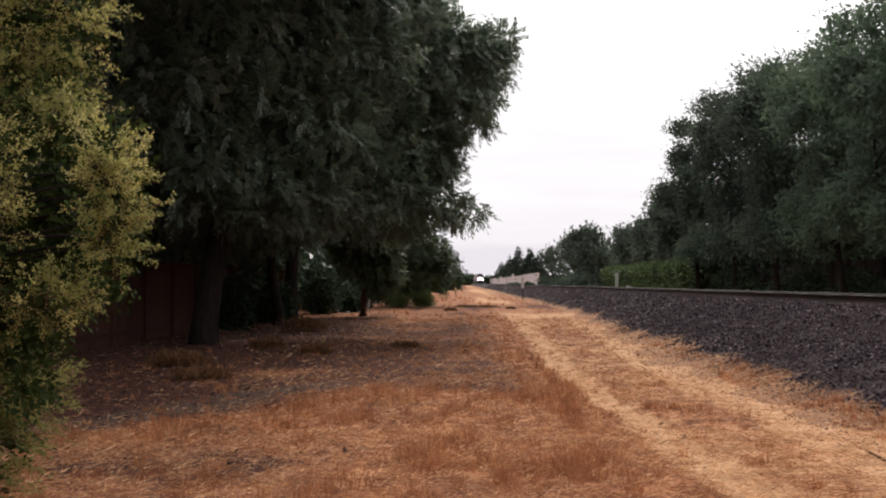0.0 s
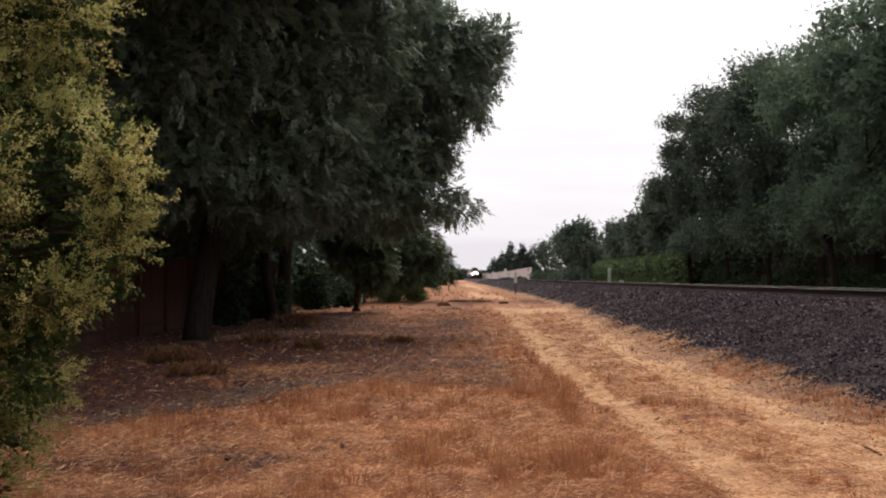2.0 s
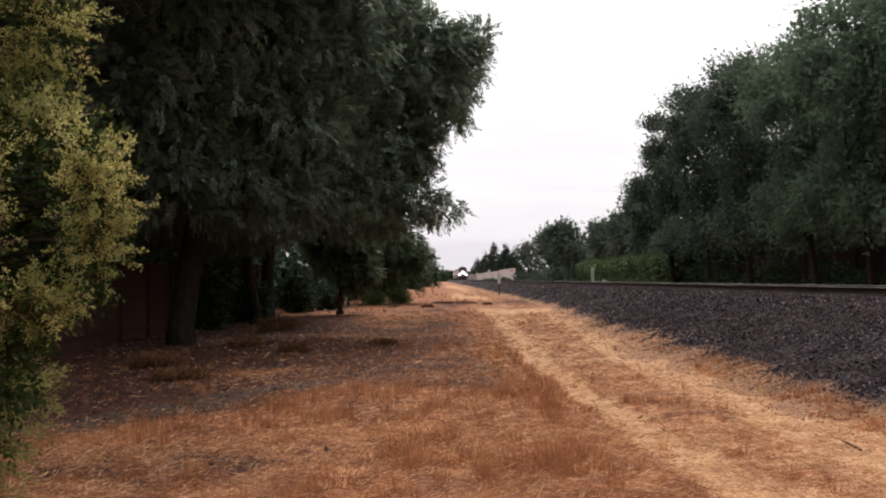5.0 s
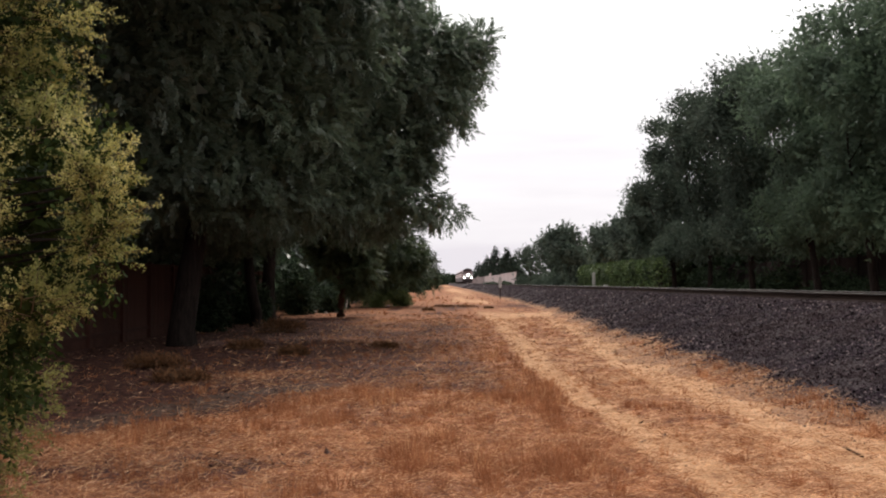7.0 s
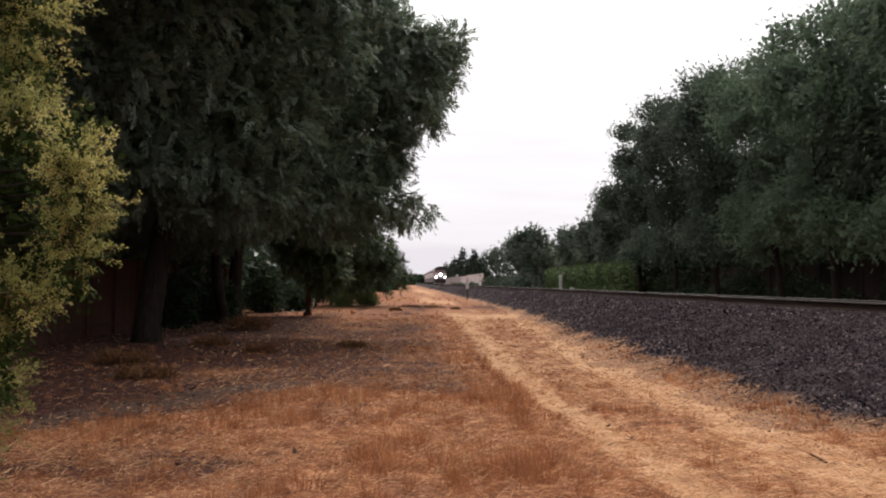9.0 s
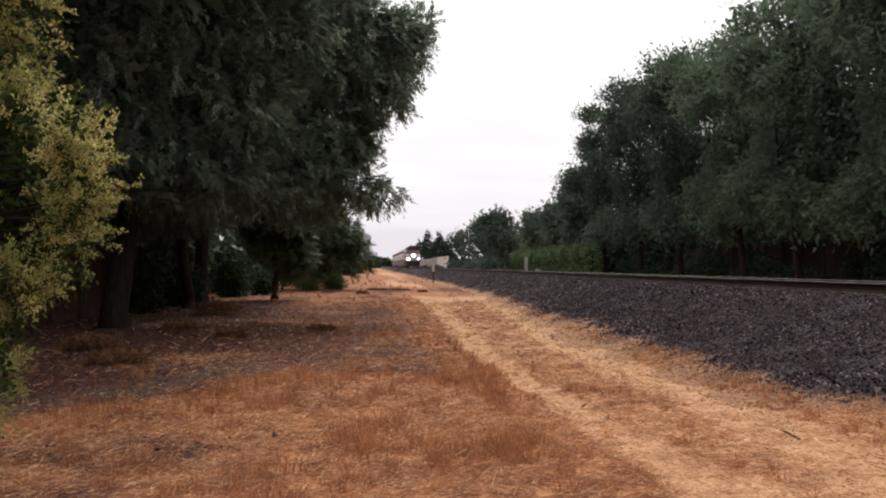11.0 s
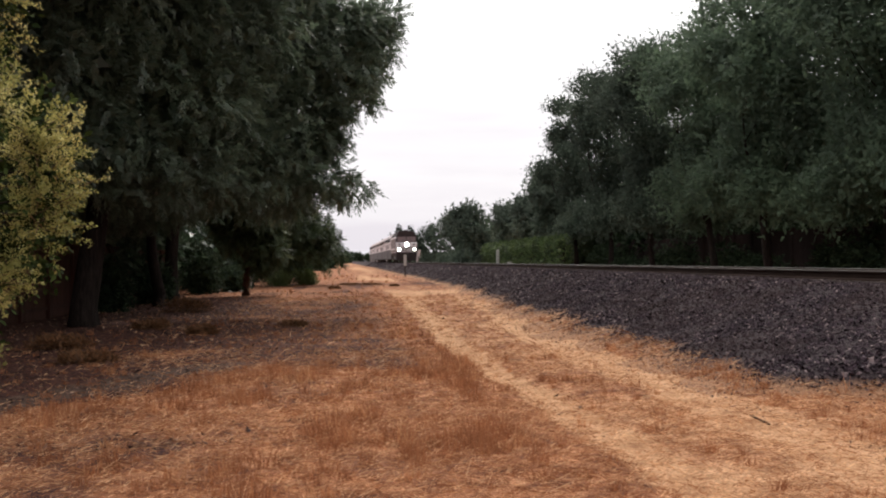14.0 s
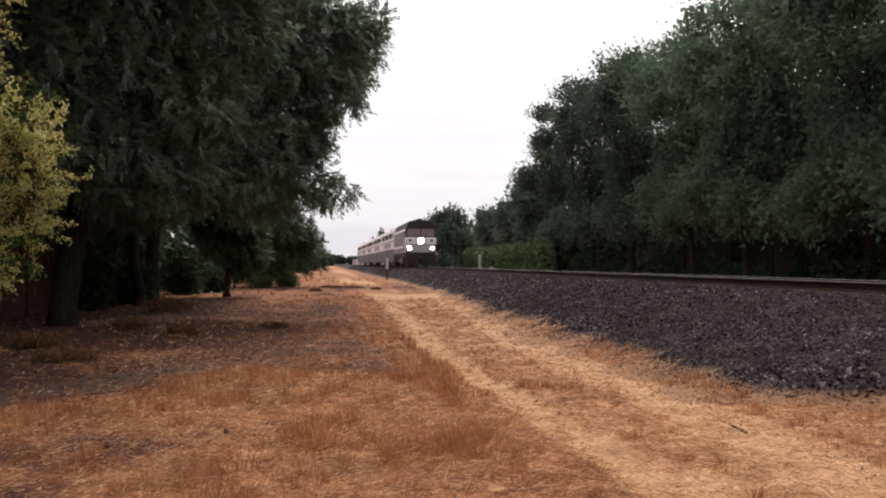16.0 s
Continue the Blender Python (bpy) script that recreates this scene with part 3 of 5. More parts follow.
def litter_shade_mask(x, y):
    """Bare brown soil with litter, and tree and bush shade put into its darkness: under the trees, over the middle of
    the strip, at the near left, and here and there between the grass.
    """
    x, y = np.asarray(x, float), np.asarray(y, float)
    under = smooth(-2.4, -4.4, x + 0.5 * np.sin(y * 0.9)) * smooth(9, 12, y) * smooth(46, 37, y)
    patchy = 0.6 * drift(x, y * 0.55, 1.5, 7) + 0.4 * drift(x, y * 0.7, 0.5, 8)
    edge = 13.2 - 3.0 * smooth(-1.0, -3.4, x) + 1.4 * (drift(x, y, 0.9, 9) - 0.5)
    field = smooth(-0.2, 0.9, y - edge) * smooth(1.7, 0.0, x + 0.5 * (drift(x, y, 1.2, 10) - 0.5)) * smooth(46, 32, y) * (0.20 + 1.05 * patchy)
    # The left-hand term paints tree and bush shade onto the near ground.
    near = 0.45 * smooth(0.62, 0.85, drift(x, y * 0.8, 0.8, 11)) * smooth(2.0, 0.0, x) + 0.80 * smooth(0.0, -2.1, x) * smooth(11.0, 8.3, y) * (0.4 + 0.85 * drift(x, y, 0.5, 14))
    foot = near + smooth(3.9, 4.6, x) * 0.2 * smooth(10.2, 12.4, y)
    spill = 0.62 * spill_mask(x, y)
    brown = 0.40 * smooth(38, 52, y) * smooth(75, 63, y) * smooth(2.4, 0.6, x) * (0.4 + 1.0 * patchy)
    return np.clip(under + field + foot + spill + brown, 0, 1)


def bare_mask(x, y):
    """The worn grey footpath that crosses the strip towards the trees."""
    x, y = np.asarray(x, float), np.asarray(y, float)
    off = x + 3.2 - 0.5 * (y - 12.0) + 0.35 * (drift(x, y, 0.8, 12) - 0.5)
    return np.exp(-(np.abs(off / 0.62) ** 3)) * smooth(8.6, 9.4, y) * smooth(16.0, 14.2, y) * (0.75 + 0.4 * drift(x, y, 0.4, 13))


def ground_height(x, y):
    x, y = np.asarray(x, float), np.asarray(y, float)
    near = smooth(160, 60, np.hypot(x, y))
    h = 0.022 * waves(x, y) + 0.05 * np.sin(x * 0.35 + 1) * np.sin(y * 0.21)
    h = h - 0.045 * lane_mask(x, y)
    return h * near


def ground_z(x, y):
    return float(ground_height(x, y))


BED_FOOT, BED_EDGE, BED_TOP, TRACK_X = 3.75, 7.75, 0.97, 9.8


def bed_height(x, y):
    """Height of the ballast's surface."""
    x = np.asarray(x, float)
    foot = BED_FOOT + 0.17 * np.sin(np.asarray(y) * 0.75 + 2) + 0.15 * np.sin(np.asarray(y) * 2.1 + 1) + 0.06 * np.sin(np.asarray(y) * 5.3) + 0.4 * smooth(14, 24, y) + 1.3 * smooth(26, 52, y) + 1.8 * smooth(10.6, 8.8, y)
    t = np.clip((x - foot) / (BED_EDGE - foot), -0.2, 1)
    near = BED_TOP * (0.72 * t + 0.28 * np.abs(t) * t) - 0.05 * (1 - np.clip(t * 4, 0, 1))
    return near * (1 - smooth(12.0, 15.5, x))


def make_ground():
    def axis(lo, hi, step, ends):
        fine = list(np.arange(lo, hi + 1e-6, step))
        out, s = [], step
        p = hi
        while p < ends:
            s *= 1.35
            p += s
            out.append(p)
        low, s, p = [], step, lo
        while p > -ends:
            s *= 1.35
            p -= s
            low.append(p)
        return np.array(low[::-1] + fine + out)

    xs, ys = axis(-8.0, 5.6, 0.11, 3500), axis(5.0, 40.0, 0.16, 3500)
    X, Y = np.meshgrid(xs, ys)
    Z = ground_height(X, Y)
    nx, ny = len(xs), len(ys)
    i = np.arange(nx * ny).reshape(ny, nx)
    f = np.stack([i[:-1, :-1], i[:-1, 1:], i[1:, 1:], i[1:, :-1]], -1).reshape(-1, 4)
    ob = sheet("ground", np.stack([X, Y, Z], -1), f, M_GROUND, None, True)
    for key, val in (("lane", lane_mask(X, Y)), ("litter", litter_shade_mask(X, Y)), ("bare", bare_mask(X, Y))):
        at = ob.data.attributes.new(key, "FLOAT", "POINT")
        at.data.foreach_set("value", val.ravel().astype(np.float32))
    return tagged(ob, "dry dirt ground with straw, litter, painted-in tree shade and a pale two-rut lane", "ground", kind="structure")


make_ground()


def make_ballast():
    ys = np.concatenate([np.arange(-60, 4, 4.0), np.arange(4, 60, 0.25), np.arange(60, 140, 1.0), np.arange(140, 1600, 20.0)])
    xs = np.concatenate([np.arange(3.38, 8.2, 0.16), np.array([8.6, 9.2, 9.8, 10.6, 11.4, 12.0, 13, 14, 15, 15.6])])
    X, Y = np.meshgrid(xs, ys)
    Z = bed_height(X, Y) + 0.02 * waves(X * 2.2, Y * 2.2) * smooth(3.4, 4.4, X) * (X < 8)
    nx, ny = len(xs), len(ys)
    i = np.arange(nx * ny).reshape(ny, nx)
    f = np.stack([i[:-1, :-1], i[:-1, 1:], i[1:, 1:], i[1:, :-1]], -1).reshape(-1, 4)
    bed = tagged(sheet("track_bed", np.stack([X, Y, Z], -1), f, M_BALLAST_BED, None, True), "sloping bank of dark grey railway ballast", "track bed", kind="structure")
    at = bed.data.attributes.new("dust", "FLOAT", "POINT")
    at.data.foreach_set("value", smooth(0.30, -0.03, Z + 0.16 * (drift(X, Y, 0.6, 32) - 0.5)).ravel().astype(np.float32))
    rng = np.random.default_rng(5)
    crag = np.array([(1, 0, -0.35), (0, 1, -0.35), (-1, 0, -0.35), (0, -1, -0.35), (0.25, 0.1, 0.9), (-0.3, -0.15, 0.7)], float)
    crag_f = np.array([(0, 1, 4), (1, 2, 5), (1, 5, 4), (2, 3, 5), (3, 0, 4), (3, 4, 5)])
    V, F, k = [], [], 0
    for y0, y1, n, size in ((6.5, 18, 30000, 0.027), (18, 34, 21000, 0.034), (34, 70, 16000, 0.042), (70, 130, 9000, 0.05), (130, 260, 3500, 0.07)):
        x = 3.5 + (9.0 - 3.5) * rng.uniform(0, 1, n) ** 0.85
        y = rng.uniform(y0, y1, n)
        b = bed_height(x, y)
        lie = drift(x, y, 0.7, 31)
        keep = rng.uniform(0, 1, n) < smooth(-0.10, 0.24, b - 0.12 * lie + 0.04) * 0.74 + 0.12 + 0.14 * (b > 0.01)
        x, y = x[keep], y[keep]
        n = len(x)
        z = np.maximum(bed_height(x, y), ground_height(x, y)) + size * 0.15
        s = size * (0.40 + 0.60 * smooth(0.0, 0.3, bed_height(x, y)))[:, None, None] * rng.uniform(0.55, 1.5, (n, 1, 1)) * rng.uniform(0.6, 1.25, (n, 6, 1)) * np.array([1.15, 1.0, 0.7])
        a = rng.uniform(0, 6.28, n)
        v = crag[None] * s
        tilt = rng.normal(0, 0.5, (n, 2))
        v[..., 2] += v[..., 0] * tilt[:, :1] + v[..., 1] * tilt[:, 1:]
        c, sn = np.cos(a)[:, None], np.sin(a)[:, None]
        v = np.stack([v[..., 0] * c - v[..., 1] * sn + x[:, None], v[..., 0] * sn + v[..., 1] * c + y[:, None], v[..., 2] + z[:, None]], -1)
        V.append(v.reshape(-1, 3))
        F.append((crag_f[None] + (np.arange(n) * 6)[:, None, None]).reshape(-1, 3) + k)
        k += 6 * n
    tagged(sheet("ballast", np.vstack(V), np.vstack(F), M_STONE), "broken dark grey ballast stones with a few pale ones", "gravel", kind="stuff")
    return bed


make_ballast()


# ---- railway track ----
RAIL_TOP = 1.175


def make_track():
    root = tagged(empty("railway_track", TRACK_X, 0, BED_TOP), "single railway track of rusty rails on timber ties", "railway track")
    for sx in (-0.7525, 0.7525):
        bm = bmesh.new()
        z = RAIL_TOP - BED_TOP
        prism(bm, [(sx - 0.07, z - 0.172), (sx + 0.07, z - 0.172), (sx + 0.07, z - 0.158), (sx + 0.014, z - 0.135), (sx + 0.010, z - 0.05),
                   (sx + 0.036, z - 0.036), (sx + 0.036, z - 0.004), (sx - 0.036, z - 0.004), (sx - 0.036, z - 0.036), (sx - 0.010, z - 0.05), (sx - 0.014, z - 0.135), (sx - 0.07, z - 0.158)], -60, 1500)
        rail = part("rail", bm, M_STEEL, root, "rusty steel rail")
        bm = bmesh.new()
        prism(bm, [(sx - 0.036, z - 0.004), (sx + 0.036, z - 0.004), (sx + 0.032, z), (sx - 0.032, z)], -60, 1500)
        part("rail_head", bm, M_RAILHEAD, rail, "bright worn running surface")
    rnd = random.Random(3)
    bm = bmesh.new()
    box(bm, -1.3, -0.115, -0.15, 1.3, 0.115, 0.03, 0.008)
    me = bpy.data.meshes.new("tie")
    bm.to_mesh(me)
    bm.free()
    me.materials.append(M_TIE)
    for i in range(150):
        t = new("tie", me)
        t.parent = root
        t.matrix_basis = pose(rnd.uniform(-0.04, 0.04), 4 + i * 0.55, rnd.uniform(-0.006, 0.004), 0, 0, rnd.uniform(-0.8, 0.8))
    bm = bmesh.new()
    for i in range(160):
        box(bm, -1.3, 86.5 + i * 0.55 - 0.115, -0.15, 1.3, 86.5 + i * 0.55 + 0.115, 0.03)
    part("distant_ties", bm, M_TIE, root)["kind"] = "stuff"
    bm = bmesh.new()
    box(bm, -0.09, -0.17, 0, 0.09, 0.17, 0.024, 0.004)
    me = bpy.data.meshes.new("tie_plate")
    bm.to_mesh(me)
    bm.free()
    me.materials.append(M_STEEL)
    for i in range(60):
        p = new("tie_plate", me)
        p.parent = root
        p.matrix_basis = pose(-0.7525, 4 + i * 0.55, 0.008)
    return root


make_track()


# ---- board fence under the trees ----
def make_fence(x, y0, y1, height):
    root = tagged(empty("board_fence", x, y0, 0), "weathered red-brown wooden board fence behind the trees", "fence")
    rnd = random.Random(8)
    bm = bmesh.new()
    box(bm, -0.011, -0.068, 0.03, 0.011, 0.068, height - 0.09, 0.003)
    board = bpy.data.meshes.new("board")
    bm.to_mesh(board)
    bm.free()
    board.materials.append(M_FENCE)
    n = int((y1 - y0) / 0.142)
    for i in range(min(n, 290)):
        b = new("board", board)
        b.parent = root
        b.matrix_basis = pose(rnd.uniform(-0.004, 0.004), i * 0.142, rnd.uniform(-0.012, 0.012), 0, 0, rnd.uniform(-1, 1))
    k = 0.0
    while k < y1 - y0:
        bm = bmesh.new()
        box(bm, 0.014, k - 0.045, -0.2, 0.104, k + 0.045, height, 0.006)
        part("post", bm, M_FENCE, root)
        k += 2.4
    for z in (0.3, height - 0.3):
        bm = bmesh.new()
        box(bm, 0.016, 0, z - 0.045, 0.054, y1 - y0, z + 0.045, 0.004)
        part("rail", bm, M_FENCE, root)
    bm = bmesh.new()
    box(bm, -0.07, 0, height - 0.088, 0.11, y1 - y0, height - 0.05, 0.004)
    part("cap", bm, M_FENCE, root)


make_fence(-7.85, 6.0, 46.0, 2.06)

# ---- trees beside the lane ----
FEATHER = dict(fronds=7, leaflets=10, frond_len=0.40, leaf_len=0.138, leaf_wid=0.066, droop=0.36, fan=0.62, ragged=0.30, fill=6.0, fill_size=0.24)
tree("big_tree", -5.92, 23.6, 0.29, 4.2, [
    (-0.5, 28.6, 7.6, 1.9, 2.2, 0.8), (-1.1, 28.2, 6.6, 2.1, 2.0, 1.0), (-1.7, 27.8, 5.2, 1.75, 2.0, 1.2), (-2.1, 27.3, 3.8, 1.75, 1.8, 1.0),
    (-0.35, 27.0, 3.45, 0.95, 0.7, 0.22), (-3.4, 26.0, 8.6, 2.9, 3.2, 2.4), (-3.0, 27.0, 10.6, 2.2, 3, 1.7), (-5.0, 24.5, 11.5, 3.6, 4, 3), (-6.0, 22.0, 8.0, 3.4, 3.6, 2.6), (-6.8, 20.4, 5.4, 2.4, 2.3, 1.5),
    # Masses at y below 21 and z above 8: unseen boughs added for shade.
    (-4.2, 23.4, 5.3, 2.2, 2.2, 1.5), (-8.3, 20.5, 4.6, 2.2, 2.2, 1.2), (-6.0, 21.2, 3.9, 2.0, 1.7, 0.95), (-4.4, 22.6, 3.7, 1.7, 1.6, 0.8), (-7.9, 18.8, 3.7, 1.7, 1.7, 0.95), (-2.6, 27.6, 9.0, 2.0, 2.4, 1.3), (-3.4, 24.6, 6.9, 2.2, 2.2, 1.5), (0.55, 28.6, 7.8, 0.6, 0.8, 0.42), (0.72, 28.6, 8.15, 0.62, 0.8, 0.36), (1.10, 28.6, 8.28, 0.42, 0.6, 0.24), (-0.4, 28.4, 8.05, 1.0, 1.1, 0.75), (-1.5, 28.2, 9.4, 0.9, 1.0, 0.6), (0.55, 28.5, 7.2, 0.6, 0.8, 0.45), (0.45, 28.3, 6.3, 0.5, 0.7, 0.4), (-0.3, 28.0, 5.5, 0.5, 0.7, 0.4), (-0.65, 27.7, 4.6, 0.5, 0.7, 0.35), (-1.0, 28.2, 8.6, 0.7, 0.9, 0.45), (-7.4, 29.5, 4.0, 2.4, 2.4, 1.5), (-6.0, 31.0, 4.2, 2.2, 2.0, 1.6), (-8.6, 24.0, 6.6, 3.0, 3.2, 2.4), (-7.6, 30.0, 8.6, 2.8, 3.0, 2.4), (-8.6, 26.5, 9.6, 2.8, 3.0, 2.2), (-5.0, 17.0, 8.8, 2.8, 3.2, 1.5), (-5.4, 12.6, 8.4, 2.6, 3.0, 1.4), (-3.6, 25.6, 3.9, 1.8, 1.9, 1.1), (-7.2, 27.5, 5.0, 2.8, 2.6, 2.0), (-2.6, 20.5, 9.3, 2.4, 2.6, 1.2), (-3.8, 16.5, 9.0, 2.4, 2.6, 1.2), (-2.6, 14.2, 8.9, 2.2, 2.2, 1.0)],
    dict(FEATHER, tips=7000), "large dark green tree with drooping feathery leaves beside the fence", 11, M_FROND, (0.5, 0.4), 9)
# The last two masses hang out of view, added to shade the ground.
tree("tree", -9.6, 15.5, 0.24, 3.2, [(-9.2, 15.5, 6.2, 3.0, 3.4, 2.8), (-7.0, 17.0, 8.6, 3.0, 3.4, 2.4), (-9.4, 19.0, 4.4, 2.0, 2.4, 1.6), (-9.6, 11.5, 6.6, 3.0, 3.4, 2.4), (-6.4, 12.0, 8.4, 3.2, 3.4, 1.9), (-9.6, 7.5, 8.0, 3.2, 3.4, 2.2)],
     dict(FEATHER, tips=1200), "dark green tree spreading over the board fence", 12, M_FROND, (0.6, -0.6), 8)
tree("tree", -7.0, 42.0, 0.28, 4.0, [(-6.5, 41, 8.0, 3.4, 4.0, 3.0), (-5.2, 38.5, 5.4, 2.6, 2.8, 1.7), (-8.2, 38.0, 4.6, 2.4, 3.0, 1.8), (-4.4, 43, 8.6, 2.6, 3, 2.4), (-8, 44, 5.2, 2.8, 3, 2.2), (-3.6, 35, 6.6, 2.2, 2.6, 1.6)],
     dict(FEATHER, tips=1100), "dark green tree leaning over the dry grass", 13, M_FROND, (0.3, 0), 6)
tree("tree", -6.4, 36.0, 0.2, 3.6, [(-6.2, 35.5, 5.0, 2.0, 2.2, 1.6), (-5.4, 33.5, 4.2, 1.6, 1.8, 1.1)], dict(FEATHER, tips=380), "slim dark green tree among larger trees", 14, M_FROND, (-0.3, 0), 2)
tree("small_tree", -4.3, 45.0, 0.15, 1.9, [(-4.3, 45, 3.7, 1.5, 1.4, 1.0), (-4.7, 45.2, 5.0, 2.0, 1.8, 1.5), (-3.5, 44.5, 2.9, 0.75, 0.7, 0.6), (-3.35, 44.4, 2.0, 0.55, 0.6, 0.5), (-3.7, 44.5, 1.4, 0.4, 0.45, 0.36), (-4.9, 45.0, 2.7, 0.7, 0.8, 0.55)],
     dict(FEATHER, tips=520, leaf_len=0.17, leaf_wid=0.065, frond_len=0.45, droop=0.5), "small leafy tree with a bare lower trunk", 15, M_SMALLLEAF, (0, 0), 4, M_REDBARK)
tree("tree", -5.6, 62.0, 0.25, 3.0, [(-3.9, 62, 3.7, 2.4, 3.0, 2.3), (-1.5, 62, 2.35, 1.5, 1.8, 1.25), (-2.4, 61, 3.2, 1.6, 1.8, 1.2), (-5.0, 60, 7.2, 3.2, 3.4, 2.8), (-7, 58, 4.2, 3.0, 3.2, 2.6), (-4.6, 66, 4.4, 2.6, 3, 3.0)],
     dict(FEATHER, tips=850, leaf_len=0.22, leaf_wid=0.10, leaflets=9, frond_len=0.5, droop=0.4), "dark green tree over the edge of the lane", 16, M_SMALLLEAF, (0.2, 0), 5)
for tx, ty, hh, rr, sd in ((-6.0, 90, 6.5, 3.2, 21), (-6.6, 122, 7.5, 3.6, 22), (-5.4, 155, 7.6, 3.8, 23), (-4.2, 195, 8.0, 4.2, 24), (-8.5, 75, 9, 3.6, 25)):
    tree("roadside_tree", tx, ty, 0.2, 1.6, [(tx, ty, hh * 0.42, rr, rr * 1.3, hh * 0.40), (tx + 0.6, ty + 1.5, hh * 0.68, rr * 0.7, rr * 0.9, hh * 0.30), (tx + rr * 0.4, ty - 1, hh * 0.25, rr * 0.6, rr * 0.8, hh * 0.24)],
         dict(sprays=1300, leaflets=7, spray_len=0.6, leaf_len=0.36, leaf_wid=0.18, droop=0.4, inner=0.5, inner_size=0.8, ragged=0.3), "dense green tree along the dirt lane", sd, M_DEEPLEAF, (0, 0), 3)

DENSE = dict(leaflets=6, spray_len=0.6, leaf_len=0.32, leaf_wid=0.16, droop=0.4, inner=1.4, inner_size=0.4, ragged=0.25)
for k, (tx, ty, hh, rr) in enumerate(((-12.5, 9, 9, 3.4), (-12.0, 17, 9.5, 3.6), (-11.6, 25, 10, 3.6), (-11.4, 33, 10, 3.6), (-11.2, 41, 9.5, 3.6), (-10.6, 49, 9.5, 3.6), (-12.0, 45.5, 9.0, 3.4), (-10.2, 37, 7.0, 2.6), (-9.6, 56, 9, 3.4), (-15.5, 22, 11, 4.5), (-15.5, 36, 11, 4.5), (-11.0, 66, 9.5, 4.0), (-14.5, 78, 10, 4.6))):
    tree("backing_tree", tx, ty, 0.2, 1.8, [(tx, ty, hh * 0.36, rr, rr * 1.3, hh * 0.34), (tx + 0.4, ty + 1.0, hh * 0.66, rr * 0.85, rr, hh * 0.30), (tx + rr * 0.35, ty - 1.5, hh * 0.24, rr * 0.7, rr * 0.8, hh * 0.22)],
         dict(DENSE, sprays=800, leaf_len=0.42, leaf_wid=0.22), "dense dark garden tree rising behind the fence", 110 + k, M_DARKLEAF, (0, 0), 3)
for k, (tx, ty, ww, hh) in enumerate(((-7.3, 31.5, 0.9, 1.7), (-7.2, 38.5, 1.0, 1.9), (-6.6, 47.5, 1.3, 2.2), (-7.2, 52.0, 1.5, 2.6), (-6.2, 55.5, 1.3, 2.0), (-5.4, 50.0, 0.8, 1.2))):
    root = tagged(empty("undergrowth_shrub", tx, ty, ground_z(tx, ty) - 0.03), "dark undergrowth shrub in the shade of the trees", "shrub", group="undergrowth by the fence")
    v, f = crown_leaves(np.random.default_rng(140 + k), [(0, 0, hh * 0.5, ww * 0.55, ww * 0.8, hh * 0.5), (0.2, 0.4, hh * 0.35, ww * 0.5, ww * 0.6, hh * 0.35)], 420, 8, 0.3, 0.15, 0.06, 0.3, 0.6, 0.35)
    sheet("foliage", v, f, M_DEEPLEAF, root)
    bm = bmesh.new()
    for i in range(5):
        tube(bm, [(0, 0, -0.05), (math.cos(i * 1.3) * ww * 0.3, math.sin(i * 1.3) * ww * 0.3, hh * 0.7)], [0.03, 0.01], 5)
    part("stem", bm, M_BARK, root)

# ---- trees beyond the track ----
BROAD = dict(fronds=10, leaflets=9, frond_len=0.25, leaf_len=0.100, leaf_wid=0.072, droop=0.12, fan=0.8, scatter=0.28, ragged=0.30, depth=0.22, fill=15.0, fill_size=0.25, fill_even=1.0)


def far_side_tree(x, y, h, r, seed, sprays, leaf=BROAD, low=2.7, label="tall green tree beyond the railway track", trunk=0.2, crest=(), material=None):
    """A crown of separate masses round a leader; crest adds masses at its top."""
    rnd = random.Random(seed)
    blobs = [(x, y, h * 0.52, r * 0.62, r * 0.7, h * 0.24), (x, y, h * 0.80, r * 0.5, r * 0.55, h * 0.17)]
    for i in range(17):
        a = i * 2.4 + rnd.uniform(-0.5, 0.5)
        zz = low + 0.9 + (h * 0.90 - low - 0.9) * (((i + 0.5) * 0.618) % 1.0)
        up = (zz - low) / (h - low)
        k = r * rnd.uniform(0.24, 0.42)
        reach = (r - k * 0.7) * rnd.uniform(0.7, 1.0) * (1.0 if up < 0.6 else 1.35 - up * 0.75)
        tucked = up < 0.34 and low > 0
        if tucked:
            reach *= 0.62
        blobs.append((x + (1.0 if tucked else 0.0) + math.cos(a) * reach, y + math.sin(a) * reach * 1.15, zz, k, k * 1.1, k * rnd.uniform(0.6, 0.85)))
    if low > 0:
        for i in range(5):
            k = r * rnd.uniform(0.26, 0.36)
            blobs.append((x + r * rnd.uniform(-0.38, 0.05), y + r * (i - 2) * 0.42, low + rnd.uniform(0.9, 3.0), k, k * 1.2, k * 0.9))
    else:
        for i in range(6):
            k = r * rnd.uniform(0.4, 0.5)
            blobs.append((x + r * rnd.uniform(-0.55, 0.3), y + r * (i - 2.5) * 0.36, k * 0.75, k, k * 1.2, k * 0.8))
    blobs += list(crest)
    return tree("tall_tree", x, y, trunk, max(2.6, h * 0.3), blobs, dict(leaf, tips=sprays // 7), label, seed, material or M_RIGHTLEAF, (rnd.uniform(-0.5, 0.5), rnd.uniform(-0.4, 0.4)), 7)


